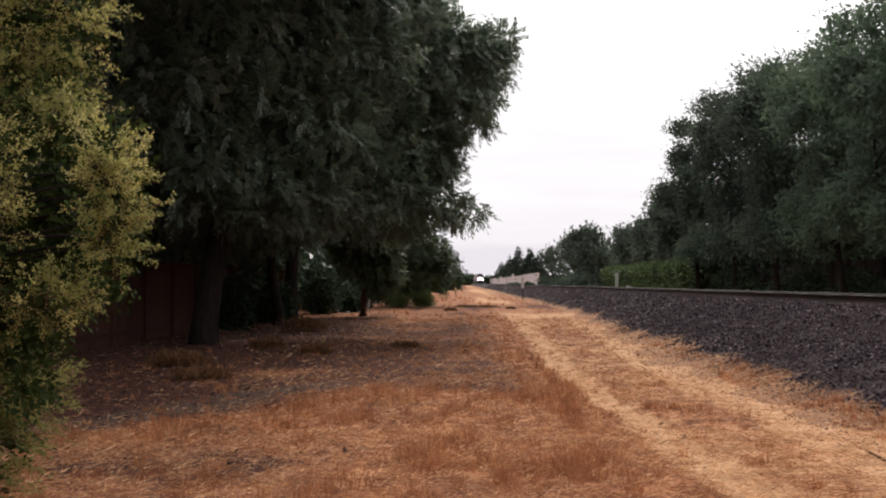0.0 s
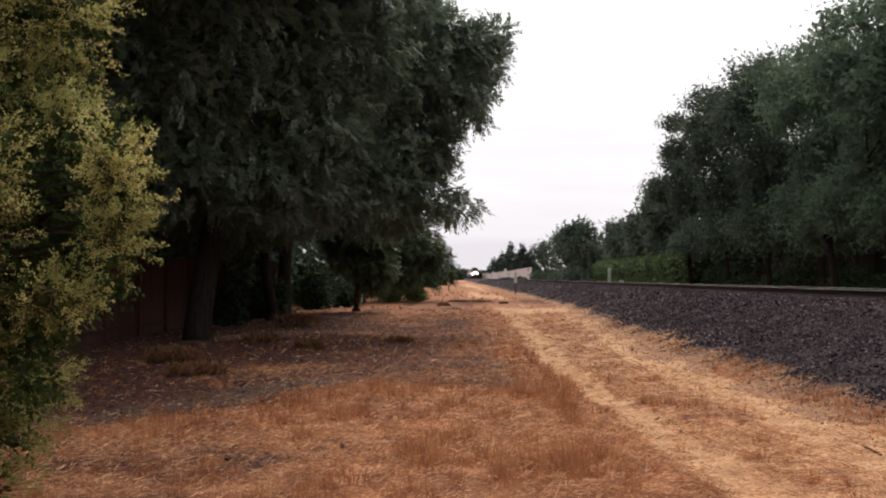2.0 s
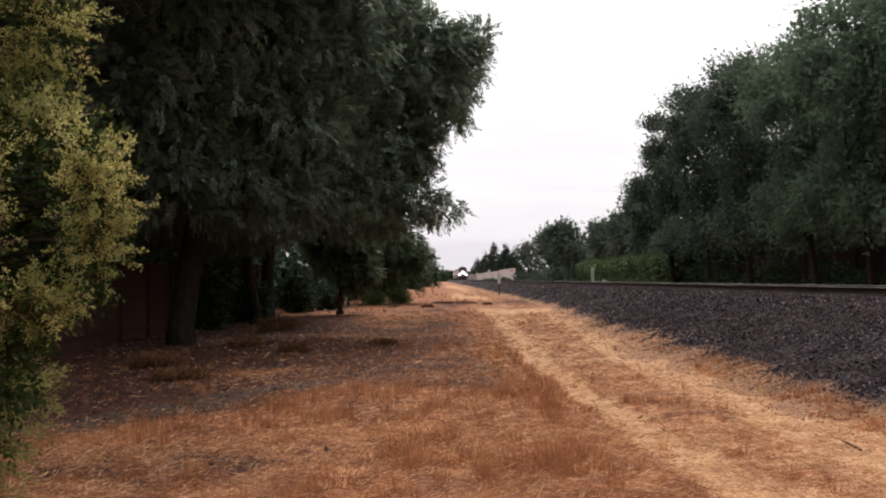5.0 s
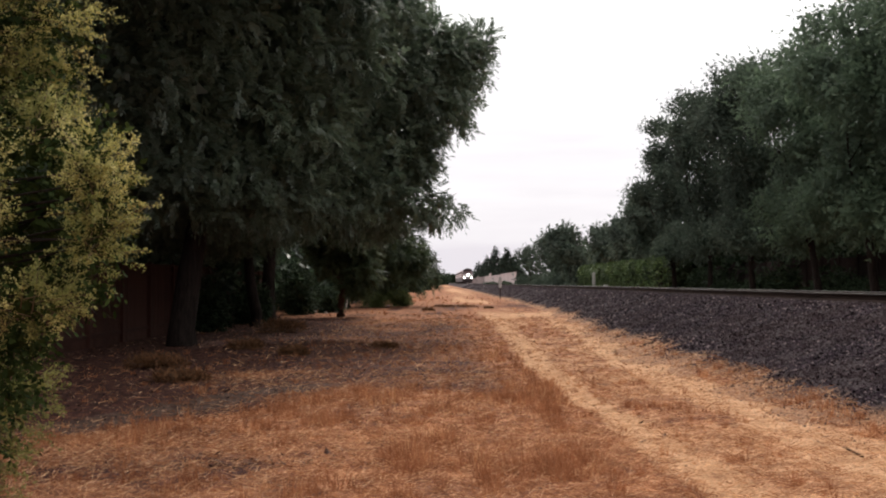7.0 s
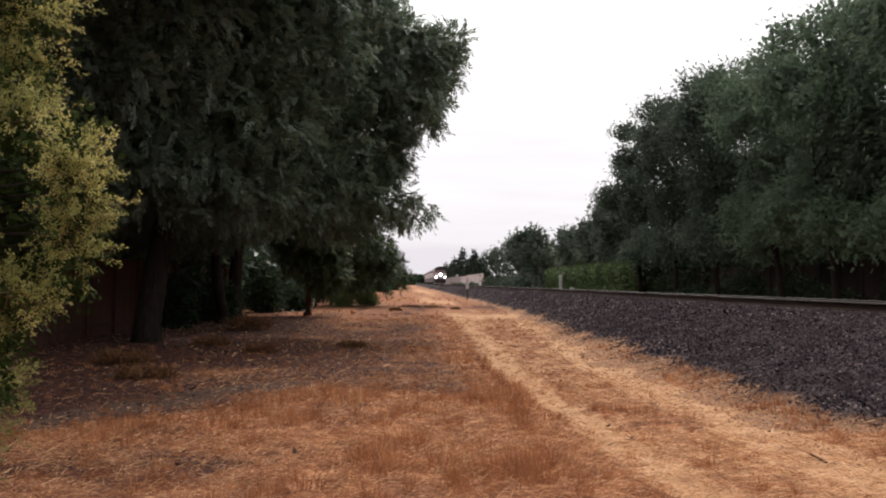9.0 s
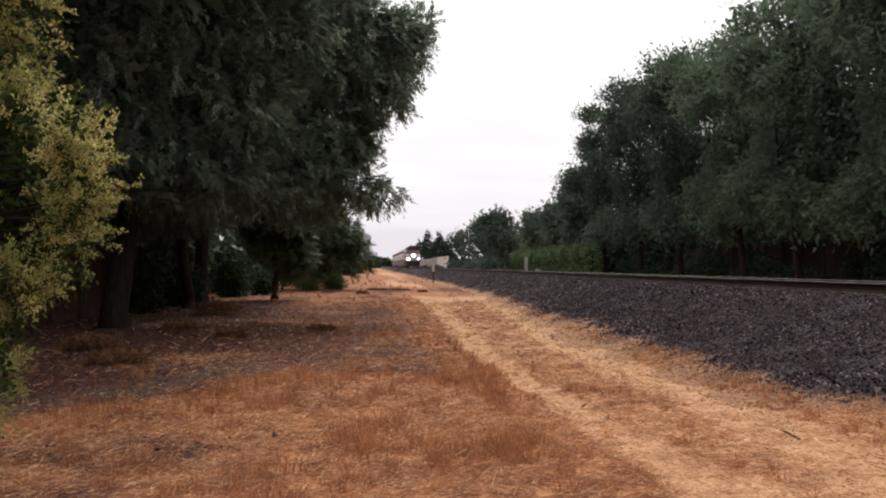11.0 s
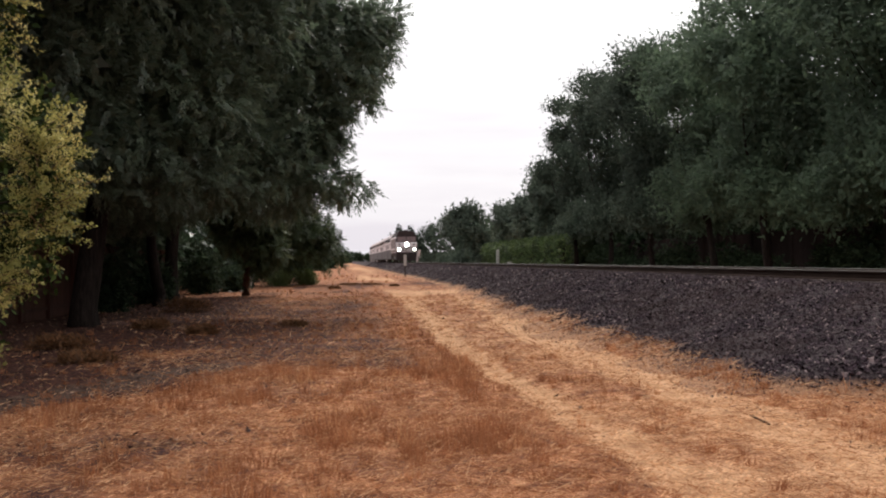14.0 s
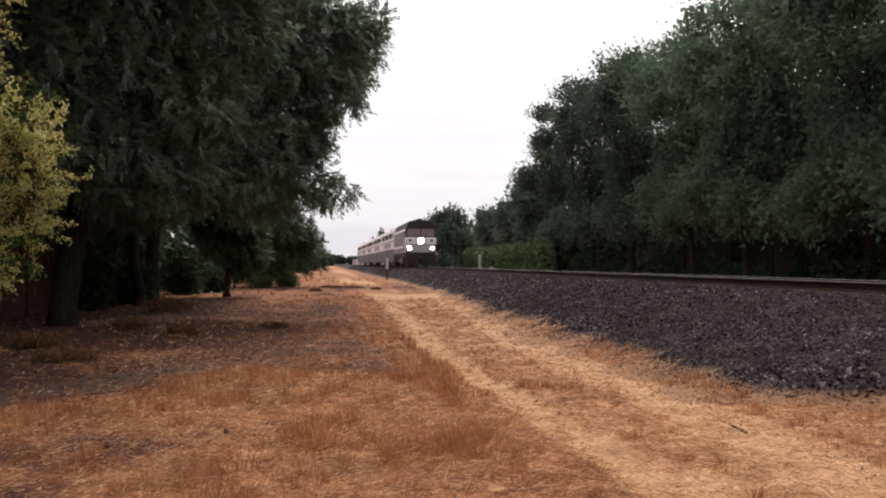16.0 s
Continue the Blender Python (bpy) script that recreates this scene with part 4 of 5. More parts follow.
far_side_tree(19.0, 16.5, 14.0, 4.4, 31, 1800)
far_side_tree(18.6, 25.5, 14.0, 4.4, 32, 5600, crest=((17.4, 27.0, 9.6, 2.6, 2.6, 2.0), (17.6, 29.5, 12.4, 2.4, 2.6, 1.8)))
far_side_tree(19.2, 34.5, 13.2, 4.4, 33, 8000, crest=((17.8, 33.0, 11.6, 2.4, 2.6, 1.8), (18.0, 38.0, 11.8, 2.2, 2.4, 1.6), (18.5, 38.6, 9.2, 2.3, 2.4, 2.0), (19.0, 39.5, 6.4, 2.3, 2.4, 1.8)))
far_side_tree(18.4, 43.0, 12.6, 4.2, 34, 7600, crest=((17.6, 46.5, 13.0, 1.5, 1.6, 1.2), (18.0, 42.3, 12.4, 2.0, 1.8, 1.5), (18.0, 41.0, 10.6, 2.0, 1.9, 1.5)))
far_side_tree(19.2, 51.5, 13.2, 4.2, 35, 8600, crest=((17.6, 57.0, 13.0, 1.6, 1.8, 1.1), (18.0, 55.0, 11.4, 2.0, 2.0, 1.5), (17.6, 49.5, 12.4, 1.5, 1.7, 1.0)))
far_side_tree(18.8, 61.0, 14.0, 3.8, 36, 6600, crest=((18.0, 62.5, 13.7, 1.5, 1.6, 1.1), (18.4, 64.5, 12.0, 2.0, 2.0, 1.5), (18.6, 60.0, 13.2, 2.0, 2.0, 1.3)), material=M_OAKLEAF)
far_side_tree(19.2, 72.5, 14.6, 3.8, 37, 5800, crest=((18.2, 74.5, 14.4, 1.5, 1.8, 1.0), (18.6, 76.5, 12.6, 2.0, 2.0, 1.5), (18.6, 71.0, 13.6, 2.0, 2.2, 1.4)), material=M_OAKLEAF)
far_side_tree(19.4, 84.0, 14.0, 3.2, 38, 5400, crest=((18.4, 85.5, 14.4, 1.3, 1.5, 1.0), (17.6, 87.0, 9.0, 1.6, 1.8, 1.4)), material=M_OAKLEAF)
COARSE = dict(BROAD, leaf_len=0.20, leaf_wid=0.14, fronds=8, leaflets=7, frond_len=0.42, scatter=0.38, fill=6.0, fill_size=0.6)
far_side_tree(19.6, 95.0, 10.4, 2.9, 39, 2200, COARSE, 2.6, material=M_OAKLEAF)
far_side_tree(20.0, 105.0, 8.4, 3.2, 40, 1900, COARSE, 2.6, material=M_OAKLEAF)
far_side_tree(19.6, 117.0, 8.2, 3.0, 41, 1700, COARSE, 2.2, material=M_OAKLEAF)
far_side_tree(16.8, 132.0, 9.2, 3.8, 42, 2900, COARSE, -0.4, material=M_OAKLEAF)
far_side_tree(16.8, 146.0, 8.6, 3.4, 43, 2200, COARSE, -0.4, material=M_OAKLEAF)
far_side_tree(16.6, 182.0, 8.4, 3.6, 44, 1400, COARSE, -0.4, material=M_OAKLEAF)
for k in range(17):
    sx, sy, ww, hh = 20.2 + 0.5 * math.sin(k * 2.1), 13 + k * 4.1 + math.sin(k * 1.7), 1.7 + 0.5 * math.sin(k * 3.3), 2.0 + 0.7 * math.sin(k * 1.3)
    root = tagged(empty("lineside_shrub", sx, sy, ground_z(sx, sy) - 0.03), "shaded green shrub under the tall trees", "shrub", group="shrubs beyond the track")
    v, f = crown_leaves(np.random.default_rng(240 + k), [(0, 0, hh * 0.5, ww * 0.5, ww * 0.8, hh * 0.5), (-0.2, 0.9, hh * 0.4, ww * 0.45, ww * 0.6, hh * 0.42)], 420, 8, 0.3, 0.15, 0.08, 0.3, 0.6, 0.35)
    sheet("foliage", v, f, M_DEEPLEAF, root)
    bm = bmesh.new()
    for i in range(5):
        tube(bm, [(0, 0, -0.05), (math.cos(i * 1.3) * ww * 0.3, math.sin(i * 1.3) * ww * 0.3, hh * 0.7)], [0.03, 0.01], 5)
    part("stem", bm, M_BARK, root)


# Added second row: keeps sky light from coming in behind the tall trees.
for k in range(6):
    tx, ty = 25.5 + 0.8 * math.sin(k * 2.2), 14 + k * 13.0
    tree("backing_tree", tx, ty, 0.25, 2.4, [(tx, ty, 4.6, 3.4, 6.5, 4.0), (tx, ty + 2, 8.6, 3.0, 4.6, 3.0), (tx - 1, ty - 4, 3.2, 2.6, 4.0, 2.6)], dict(DENSE, sprays=900, leaf_len=0.45, leaf_wid=0.25),
         "dense tree added behind the boundary wall to block the sky", 260 + k, M_DEEPLEAF, (0, 0), 3)


def make_hedge(x, y0, y1, top):
    rng = np.random.default_rng(77)
    blobs = []
    y = y0
    while y < y1:
        blobs.append((x, y, top * 0.72, 0.5, 1.3, top * 0.26))
        blobs.append((x, y, top * 0.3, 0.55, 1.3, top * 0.3))
        y += 1.3
    v, f = crown_leaves(rng, blobs, 9000, 6, 0.16, 0.13, 0.09, 0.2, 0.25, 0.4, 0.05)
    hedge = tagged(empty("hedge", x, (y0 + y1) / 2, 0), "ivy-green clipped hedge along the far side of the track", "hedge")
    sheet("foliage", v - np.array([x, (y0 + y1) / 2, 0]), f, M_HEDGE, hedge)
    bm = bmesh.new()
    box(bm, -0.12, -(y1 - y0) / 2, -0.1, 0.12, (y1 - y0) / 2, top * 0.8)
    part("stems", bm, M_BARK, hedge)


make_hedge(16.0, 73.5, 114, 3.28)


def make_far_fence():
    """A dull brown board wall behind the trees beyond the track."""
    root = tagged(empty("boundary_wall", 22.0, 0, 0), "dull brown panel wall behind the tall trees", "wall")
    rnd = random.Random(4)
    for i in range(30):
        bm = bmesh.new()
        box(bm, -0.05, 6 + i * 2.5, -0.1, 0.05, 6 + i * 2.5 + 2.42, 2.7 + rnd.uniform(-0.03, 0.03), 0.01)
        part("panel", bm, M_TREE_WALL, root)
        bm = bmesh.new()
        box(bm, -0.1, 6 + i * 2.5 - 0.09, -0.1, 0.1, 6 + i * 2.5 + 0.07, 2.85, 0.01)
        part("post", bm, M_TREE_WALL, root)


make_far_fence()


# ---- far end: pale wall, cypresses, houses, poles ----
def make_pale_wall():
    root = tagged(empty("pale_wall", 15.4, 203, 0), "long pale pinkish wall with stepped top", "wall")
    y = 0.0
    rnd = random.Random(9)
    for i, (ln, h) in enumerate(((48, 3.35), (48, 3.2), (9, 3.9), (42, 3.25), (42, 3.2), (5, 3.8), (44, 3.3), (44, 3.35), (50, 3.4))):
        bm = bmesh.new()
        box(bm, -0.12, y, -0.2, 0.12, y + ln - 0.02, h, 0.02)
        sec = part("section", bm, M_WHITEWALL, root)
        bm = bmesh.new()
        box(bm, -0.18, y, h + 0.002, 0.18, y + ln - 0.02, h + 0.14, 0.02)
        part("coping", bm, M_WHITEWALL, sec)
        y += ln
    for k in range(8):
        yy = 212 + k * 15 + rnd.uniform(-4, 4)
        h = rnd.uniform(1.0, 1.7)
        rng = np.random.default_rng(300 + k)
        sh = tagged(empty("shrub", 14.6, yy, 0), "small dark shrub against the pale wall", "shrub", group="shrubs along the pale wall")
        v, f = crown_leaves(rng, [(0, 0, h * 0.5, 0.6, 0.9, h * 0.5)], 160, 6, 0.3, 0.3, 0.18, 0.2, 0.3, 0.5)
        sheet("foliage", v, f, M_DARKLEAF, sh)
        bm = bmesh.new()
        tube(bm, [(0, 0, -0.1), (0, 0, h * 0.7)], [0.08, 0.03], 6)
        part("stem", bm, M_BARK, sh)


make_pale_wall()


def cypress(x, y, h, r, seed):
    blobs = [(x, y, h * (0.12 + 0.8 * i / 6), r * w, r * w, h * 0.13) for i, w in enumerate((0.95, 1.0, 0.9, 0.74, 0.54, 0.34, 0.14))]
    tree("cypress", x, y, 0.2, 1.5, blobs, dict(sprays=900, leaflets=6, spray_len=0.5, leaf_len=0.5, leaf_wid=0.26, droop=-0.4, inner=0.5, inner_size=0.9, ragged=0.2),
         "dark pointed cypress behind the pale wall", seed, M_CYPRESS, (0, 0), 1)


for k, (cx, cy, ch, cr) in enumerate(((19.0, 282, 11.4, 2.4), (19.6, 305, 10.2, 2.4), (19.0, 338, 14.2, 2.9), (19.6, 368, 11.0, 2.6), (19.2, 402, 12.8, 3.0), (19.6, 440, 10.4, 3.0), (19.4, 490, 12.0, 3.4), (19.2, 258, 8.8, 2.4))):
    cypress(cx, cy, ch * 0.89, cr * 1.3, 60 + k)


def make_marker(x, y, h, plate):
    z = float(max(bed_height(x, y), ground_height(x, y)))
    root = tagged(empty("track_marker", x, y, z - 0.05), "slim trackside marker post with a pale plate", "marker post")
    bm = bmesh.new()
    box(bm, -0.05, -0.05, -0.2, 0.05, 0.05, h, 0.012)
    part("post", bm, M_TIE, root)
    if plate:
        bm = bmesh.new()
        box(bm, -0.13, -0.075, h * 0.52, 0.13, -0.052, h * 1.0, 0.008)
        part("plate", bm, M_PLATE, root, "pale grey plate")
    return root


make_marker(5.44, 90.4, 2.0, True)


def make_concrete_post(x, y, h, w):
    z = float(bed_height(x, y))
    root = tagged(empty("concrete_post", x, y, z - 0.05), "pale concrete post beside the track", "post")
    bm = bmesh.new()
    box(bm, -w / 2, -w / 2, -0.3, w / 2, w / 2, h, 0.03)
    part("shaft", bm, M_CONCRETE, root)
    bm = bmesh.new()
    prism(bm, [(-w / 2, h), (w / 2, h), (w * 0.3, h + 0.12), (-w * 0.3, h + 0.12)], -w / 2, w / 2)
    part("cap", bm, M_CONCRETE, root)


make_concrete_post(13.2, 87.0, 1.5, 0.24)
make_concrete_post(13.4, 82.0, 0.55, 0.36)


def make_pole(x, y, h):
    root = tagged(empty("utility_pole", x, y, 0), "distant wooden utility pole with crossarms", "utility pole")
    bm = bmesh.new()
    tube(bm, [(0, 0, -0.3), (0, 0, h)], [0.2, 0.13], 8)
    part("shaft", bm, M_BARK, root)
    for z in (h - 0.5, h - 1.6):
        bm = bmesh.new()
        box(bm, -1.3, -0.06, z, 1.3, 0.06, z + 0.14)
        part("crossarm", bm, M_BARK, root)


for k, (px, py) in enumerate(((2.0, 520), (4.0, 640), (9.0, 900))):
    make_pole(px - 3, py, 11 + k)


def far_wood(name, x0, x1, y, h, n, seed):
    rng = np.random.default_rng(seed)
    blobs = [(rng.uniform(x0, x1), y + rng.uniform(-15, 15), h * rng.uniform(0.3, 0.55), h * 0.5, h * 0.5, h * rng.uniform(0.3, 0.5)) for _ in range(n)]
    v, f = crown_leaves(rng, blobs, 90 * n, 5, 1.4, 1.7, 1.2, 0.2, 0.5, 3.0)
    tagged(sheet(name, v, f, M_DEEPLEAF), "distant line of dark green trees", "woods", kind="stuff")


far_wood("distant_woods", -30, 5, 620, 6, 12, 91)
far_wood("distant_woods", -60, 90, 900, 9, 30, 92)
far_wood("distant_woods", -90, -14, 300, 10, 26, 93)
far_wood("distant_woods", 28, 60, 240, 10, 16, 94)
far_wood("distant_woods", -80, -14, 120, 9, 24, 95)
far_wood("distant_woods", 26, 60, 90, 9, 20, 96)


# ---- the near bush ----
def make_bush():
    x, y = -2.2, 3.5
    root = tagged(empty("bush", x - 0.028, y, 0), "dense yellow-green bush with small leaves on fine twigs", "bush")
    rng, rnd = np.random.default_rng(41), random.Random(41)
    # masses: the body, then the leafy ends round a dark hollow on its lane side
    blobs = [(-2.15, 3.55, 1.86, 0.88, 0.85, 1.14), (-2.55, 3.6, 0.55, 0.62, 0.6, 0.55), (-1.98, 3.62, 2.9, 0.42, 0.45, 0.40),
             (-1.46, 3.55, 2.39, 0.26, 0.28, 0.25), (-1.52, 3.62, 2.13, 0.23, 0.28, 0.16), (-1.64, 3.56, 2.66, 0.34, 0.33, 0.34), (-1.27, 3.33, 1.95, 0.09, 0.16, 0.07),
             (-1.03, 3.05, 1.80, 0.05, 0.13, 0.09), (-1.01, 3.05, 1.69, 0.05, 0.12, 0.10), (-1.02, 3.06, 1.57, 0.045, 0.12, 0.07), (-1.44, 3.0, 1.72, 0.11, 0.14, 0.30),
             (-1.20, 3.05, 1.41, 0.09, 0.14, 0.06), (-1.49, 3.36, 1.31, 0.13, 0.17, 0.10), (-1.55, 3.66, 1.08, 0.16, 0.20, 0.13), (-1.62, 3.66, 0.90, 0.15, 0.20, 0.12), (-1.70, 3.66, 0.72, 0.14, 0.18, 0.11), (-1.80, 3.66, 0.55, 0.15, 0.18, 0.12), (-1.95, 3.62, 0.40, 0.2, 0.2, 0.16), (-1.76, 3.66, 1.06, 0.14, 0.22, 0.2)]
    local = [(a - x, b - y, c, p, q, r) for a, b, c, p, q, r in blobs]
    # leafy shoots: a stalk with side twigs that shorten towards its tip, leaves all along them
    shoots = []
    for i, b in enumerate(local):
        skin = b[3] * b[4] + b[3] * b[5] + b[4] * b[5]
        for _ in range(int((28 if i > 2 else 40) + (560 if i > 2 else 470) * skin)):
            d = Vector((rnd.gauss(0.25, 1), rnd.gauss(-0.45, 1), rnd.gauss(0, 1))).normalized()
            e = rnd.uniform(0.66, 0.90)
            p = Vector((b[0] + d.x * b[3] * e, b[1] + d.y * b[4] * e, b[2] + d.z * b[5] * e))
            if i < 3 and 1.28 < p.z < 2.0 and p.x + x > -1.75 and rnd.random() < 0.9:
                continue
            gap = math.sin(p.x * 9 + 1.0) * math.sin(p.z * 7.5 + 2.2 * p.x)
            if i < 3 and gap > 0.55 and rnd.random() < 0.75:
                continue
            out = Vector((d.x / b[3], d.y / b[4], d.z / b[5])).normalized()
            way = (out * 0.9 + Vector((0.35, -0.15, 0.18)) + Vector((rnd.gauss(0, 0.35), rnd.gauss(0, 0.35), rnd.gauss(0, 0.25)))).normalized()
            # Tone falls low down: greener old leaves, and the shade there put into colour.
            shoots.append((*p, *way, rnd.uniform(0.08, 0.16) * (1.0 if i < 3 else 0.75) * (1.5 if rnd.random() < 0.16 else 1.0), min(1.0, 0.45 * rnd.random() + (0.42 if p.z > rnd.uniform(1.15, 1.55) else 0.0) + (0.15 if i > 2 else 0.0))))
    S = np.array(shoots)
    twigs = [(Vector(q[:3]) - Vector(q[3:6]) * 0.06, Vector(q[:3]) + Vector(q[3:6]) * q[6]) for q in shoots[::2]]
    n, side_twigs, leaves = len(S), 8, 8
    way, ln = S[:, 3:6], S[:, 6]
    u = (np.arange(side_twigs) + 0.6) / side_twigs
    turn = (np.arange(side_twigs) * 2.4)[None] + rng.uniform(0, 6.28, (n, 1))
    ex = unit(np.cross(way, np.array([0.1, 0.2, 1.0])))
    ey = np.cross(ex, way)
    root_at = S[:, None, :3] + way[:, None] * (ln[:, None] * u)[..., None]
    go = unit(way[:, None] * 1.0 + ex[:, None] * np.cos(turn)[..., None] + ey[:, None] * np.sin(turn)[..., None] * 0.8)
    reach = (ln[:, None] * (0.44 - 0.34 * u)[None])
    w = (np.arange(leaves) + 0.5) / leaves
    at = (root_at[:, :, None] + go[:, :, None] * (reach[..., None] * w)[..., None]).reshape(-1, 3) + rng.normal(0, 0.003, (n * side_twigs * leaves, 3))
    k = len(at)
    ahead = unit(np.repeat(go.reshape(-1, 3), leaves, 0) * 0.7 + rng.normal(0, 0.6, (k, 3)) + np.array([0, 0, 0.1]))
    side = unit(np.cross(ahead, rng.normal(0, 0.5, (k, 3)) + np.array([0, 0, 1.0])))
    L = 0.0100 * rng.uniform(0.7, 1.3, k)
    v, f = blades(at, ahead, side, L, L * rng.uniform(0.45, 0.62, k), 0.06)
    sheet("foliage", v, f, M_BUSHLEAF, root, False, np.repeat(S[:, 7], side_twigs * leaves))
    # Inner leaves painted dark, shade put into colour, also filling the lane-side hollow.
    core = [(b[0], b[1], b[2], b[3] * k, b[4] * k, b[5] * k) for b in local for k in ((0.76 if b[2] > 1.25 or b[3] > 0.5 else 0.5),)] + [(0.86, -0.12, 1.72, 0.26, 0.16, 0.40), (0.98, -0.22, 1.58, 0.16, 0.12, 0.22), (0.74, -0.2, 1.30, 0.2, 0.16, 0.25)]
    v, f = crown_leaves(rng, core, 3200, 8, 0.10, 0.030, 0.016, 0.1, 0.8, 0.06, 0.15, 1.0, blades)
    sheet("inner_foliage", v, f, M_BUSHSHADE, root)
    bm = bmesh.new()
    for p, q in twigs:
        tube(bm, [p, q], [0.0022, 0.001], 3)
    part("twig", bm, M_TWIG, root)["kind"] = "stuff"
    for i, b in enumerate(local):
        bm = bmesh.new()
        for _ in range(4):
            q = (b[0] + rnd.uniform(-0.6, 0.3) * b[3], b[1] + rnd.uniform(-0.2, 0.6) * b[4], b[2] + rnd.uniform(-0.5, 0.5) * b[5])
            tube(bm, limb_path(rnd, (rnd.uniform(-0.15, 0.1), rnd.uniform(0, 0.3), -0.05 if i < 2 else 1.3 + 0.3 * (b[2] - 1.3)), q, 0.12, 6), [0.012 * (1 - 0.14 * i) for i in range(7)], 5)
        part("stem", bm, M_BARK, root)


make_bush()


# ---- grass, litter, weeds ----
def grass_sheet(rng, x, y, z, top, width, upright):
    """Narrow blades from (x, y, z) to top; upright ones have level bases, lying ones stand on edge."""
    n = len(x)
    a = rng.uniform(0, 6.283, n)
    if upright:
        sd = np.stack([np.cos(a), np.sin(a), 0 * a], -1)
    else:
        b = np.arctan2(top[:, 1], top[:, 0])
        sd = np.stack([-np.sin(b) * 0.5, np.cos(b) * 0.5, 0.85 + 0 * b], -1)
    sd = sd * (width * rng.uniform(0.6, 1.4, n))[:, None]
    p = np.stack([x, y, z], -1)
    return np.stack([p - sd * 0.5, p + sd * 0.5, p + top], 1).reshape(-1, 3)


def stand_mask(x, y):
    """How thick the standing grass is: patches on the strip, thick along the rut's edge, little on worn or littered soil."""
    patch = 0.35 * drift(x, y * 0.8, 1.3, 21) + 0.65 * drift(x, y, 0.36, 22)
    verge = np.exp(-(((x - left_rut(y) + 0.62) / 0.38) ** 2)) * (0.35 + 0.65 * drift(x, y, 0.9, 23))
    dry = np.exp(-(((x + 4.8) / 1.3) ** 2 + ((y - 17.5) / 2.2) ** 2)) + 0.8 * np.exp(-(((x + 3.6) / 1.2) ** 2 + ((y - 25.5) / 2.0) ** 2))
    shade = smooth(-2.8, -4.6, x) * smooth(10, 13, y) * (1 - np.clip(dry, 0, 1))
    m = (0.75 * smooth(0.45, 0.85, patch) + 0.14 * verge + 0.5 * dry) * (1 - np.clip(1.35 * lane_mask(x, y), 0, 0.97)) * (1 - 0.82 * litter_shade_mask(x, y)) * (1 - 0.9 * bare_mask(x, y)) * (1 - 0.8 * shade)
    return np.clip(m, 0, 1.3)


def make_grass():
    rng = np.random.default_rng(17)
    V, T = [], []
    # tufts of upright stalks
    for x0, x1, y0, y1, n, hgt, wid, stalks in ((-6, 4.0, -6, 5.2, 700, 0.12, 0.006, 20), (-5, 4.6, 5.2, 9.5, 5200, 0.165, 0.0074, 28), (-5.4, 4.6, 9.5, 15, 6500, 0.16, 0.0086, 22), (-6.5, 4.6, 15, 26, 6000, 0.16, 0.011, 16),
                                                (-6.5, 4.8, 26, 46, 2600, 0.16, 0.018, 13), (-4, 4.5, 46, 100, 1300, 0.2, 0.035, 11), (3.9, 6.6, 6.5, 12.0, 420, 0.12, 0.0065, 24)):
        x, y = rng.uniform(x0, x1, n), rng.uniform(y0, y1, n)
        thick = stand_mask(x, y) if x0 < 3 else 0.8 * drift(x, y, 0.6, 24)
        keep = (rng.uniform(0, 1, n) < 0.05 * (1 - 0.9 * lane_mask(x, y)) * (1 - 0.5 * litter_shade_mask(x, y)) + thick) & (bed_height(x, y) < 0.10)
        x, y, thick = x[keep], y[keep], thick[keep]
        n = len(x)
        size = (0.30 + 1.0 * rng.uniform(0, 1, n) ** 2.2) * (0.5 + 0.65 * thick) * 1.2
        T.append(np.repeat(rng.uniform(0, 1, n), stalks))
        x, y, size = np.repeat(x, stalks), np.repeat(y, stalks), np.repeat(size, stalks)
        k = n * stalks
        dx, dy = rng.normal(0, 0.030, k) + rng.normal(0, 0.03, k) * size, rng.normal(0, 0.028, k) + rng.normal(0, 0.03, k) * size
        h = hgt * size * rng.uniform(0.45, 1.35, k)
        way = unit(np.stack([dx * 3.0 + rng.normal(0, 0.24, k), dy * 3.0 + rng.normal(0, 0.24, k), np.ones(k)], -1))
        V.append(grass_sheet(rng, x + dx, y + dy, np.maximum(ground_height(x + dx, y + dy), bed_height(x + dx, y + dy)) - 0.01, way * h[:, None], wid, True))
    V = np.vstack(V)
    tagged(sheet("dry_grass", V, np.arange(len(V)).reshape(-1, 3), M_GRASS, None, False, np.concatenate(T)), "dry orange-brown grass standing in tufts", "grass", kind="stuff")
    # short pale straw lying between the tufts
    V = []
    for x0, x1, y0, y1, n, wid in ((-5, 6.0, 5.2, 10, 80000, 0.0055), (-7, 4.8, 10, 17, 36000, 0.008), (-7.5, 4.8, 17, 40, 20000, 0.015)):
        x, y = rng.uniform(x0, x1, n), rng.uniform(y0, y1, n)
        keep = (rng.uniform(0, 1, n) < (1 - 0.66 * lane_mask(x, y)) * (1 - 0.60 * litter_shade_mask(x, y)) * (1 - 0.7 * bare_mask(x, y)) * (1 - 0.85 * smooth(-2.6, -4.2, x) * smooth(10, 12, y))) & (bed_height(x, y) < 0.15)
        x, y = x[keep], y[keep]
        n = len(x)
        a = rng.uniform(0, 6.283, n)
        ln = (0.025 + rng.exponential(0.032, n)) * (1 + y / 40)
        top = np.stack([np.cos(a) * ln, np.sin(a) * ln, ln * np.abs(rng.normal(0.12, 0.3, n))], -1)
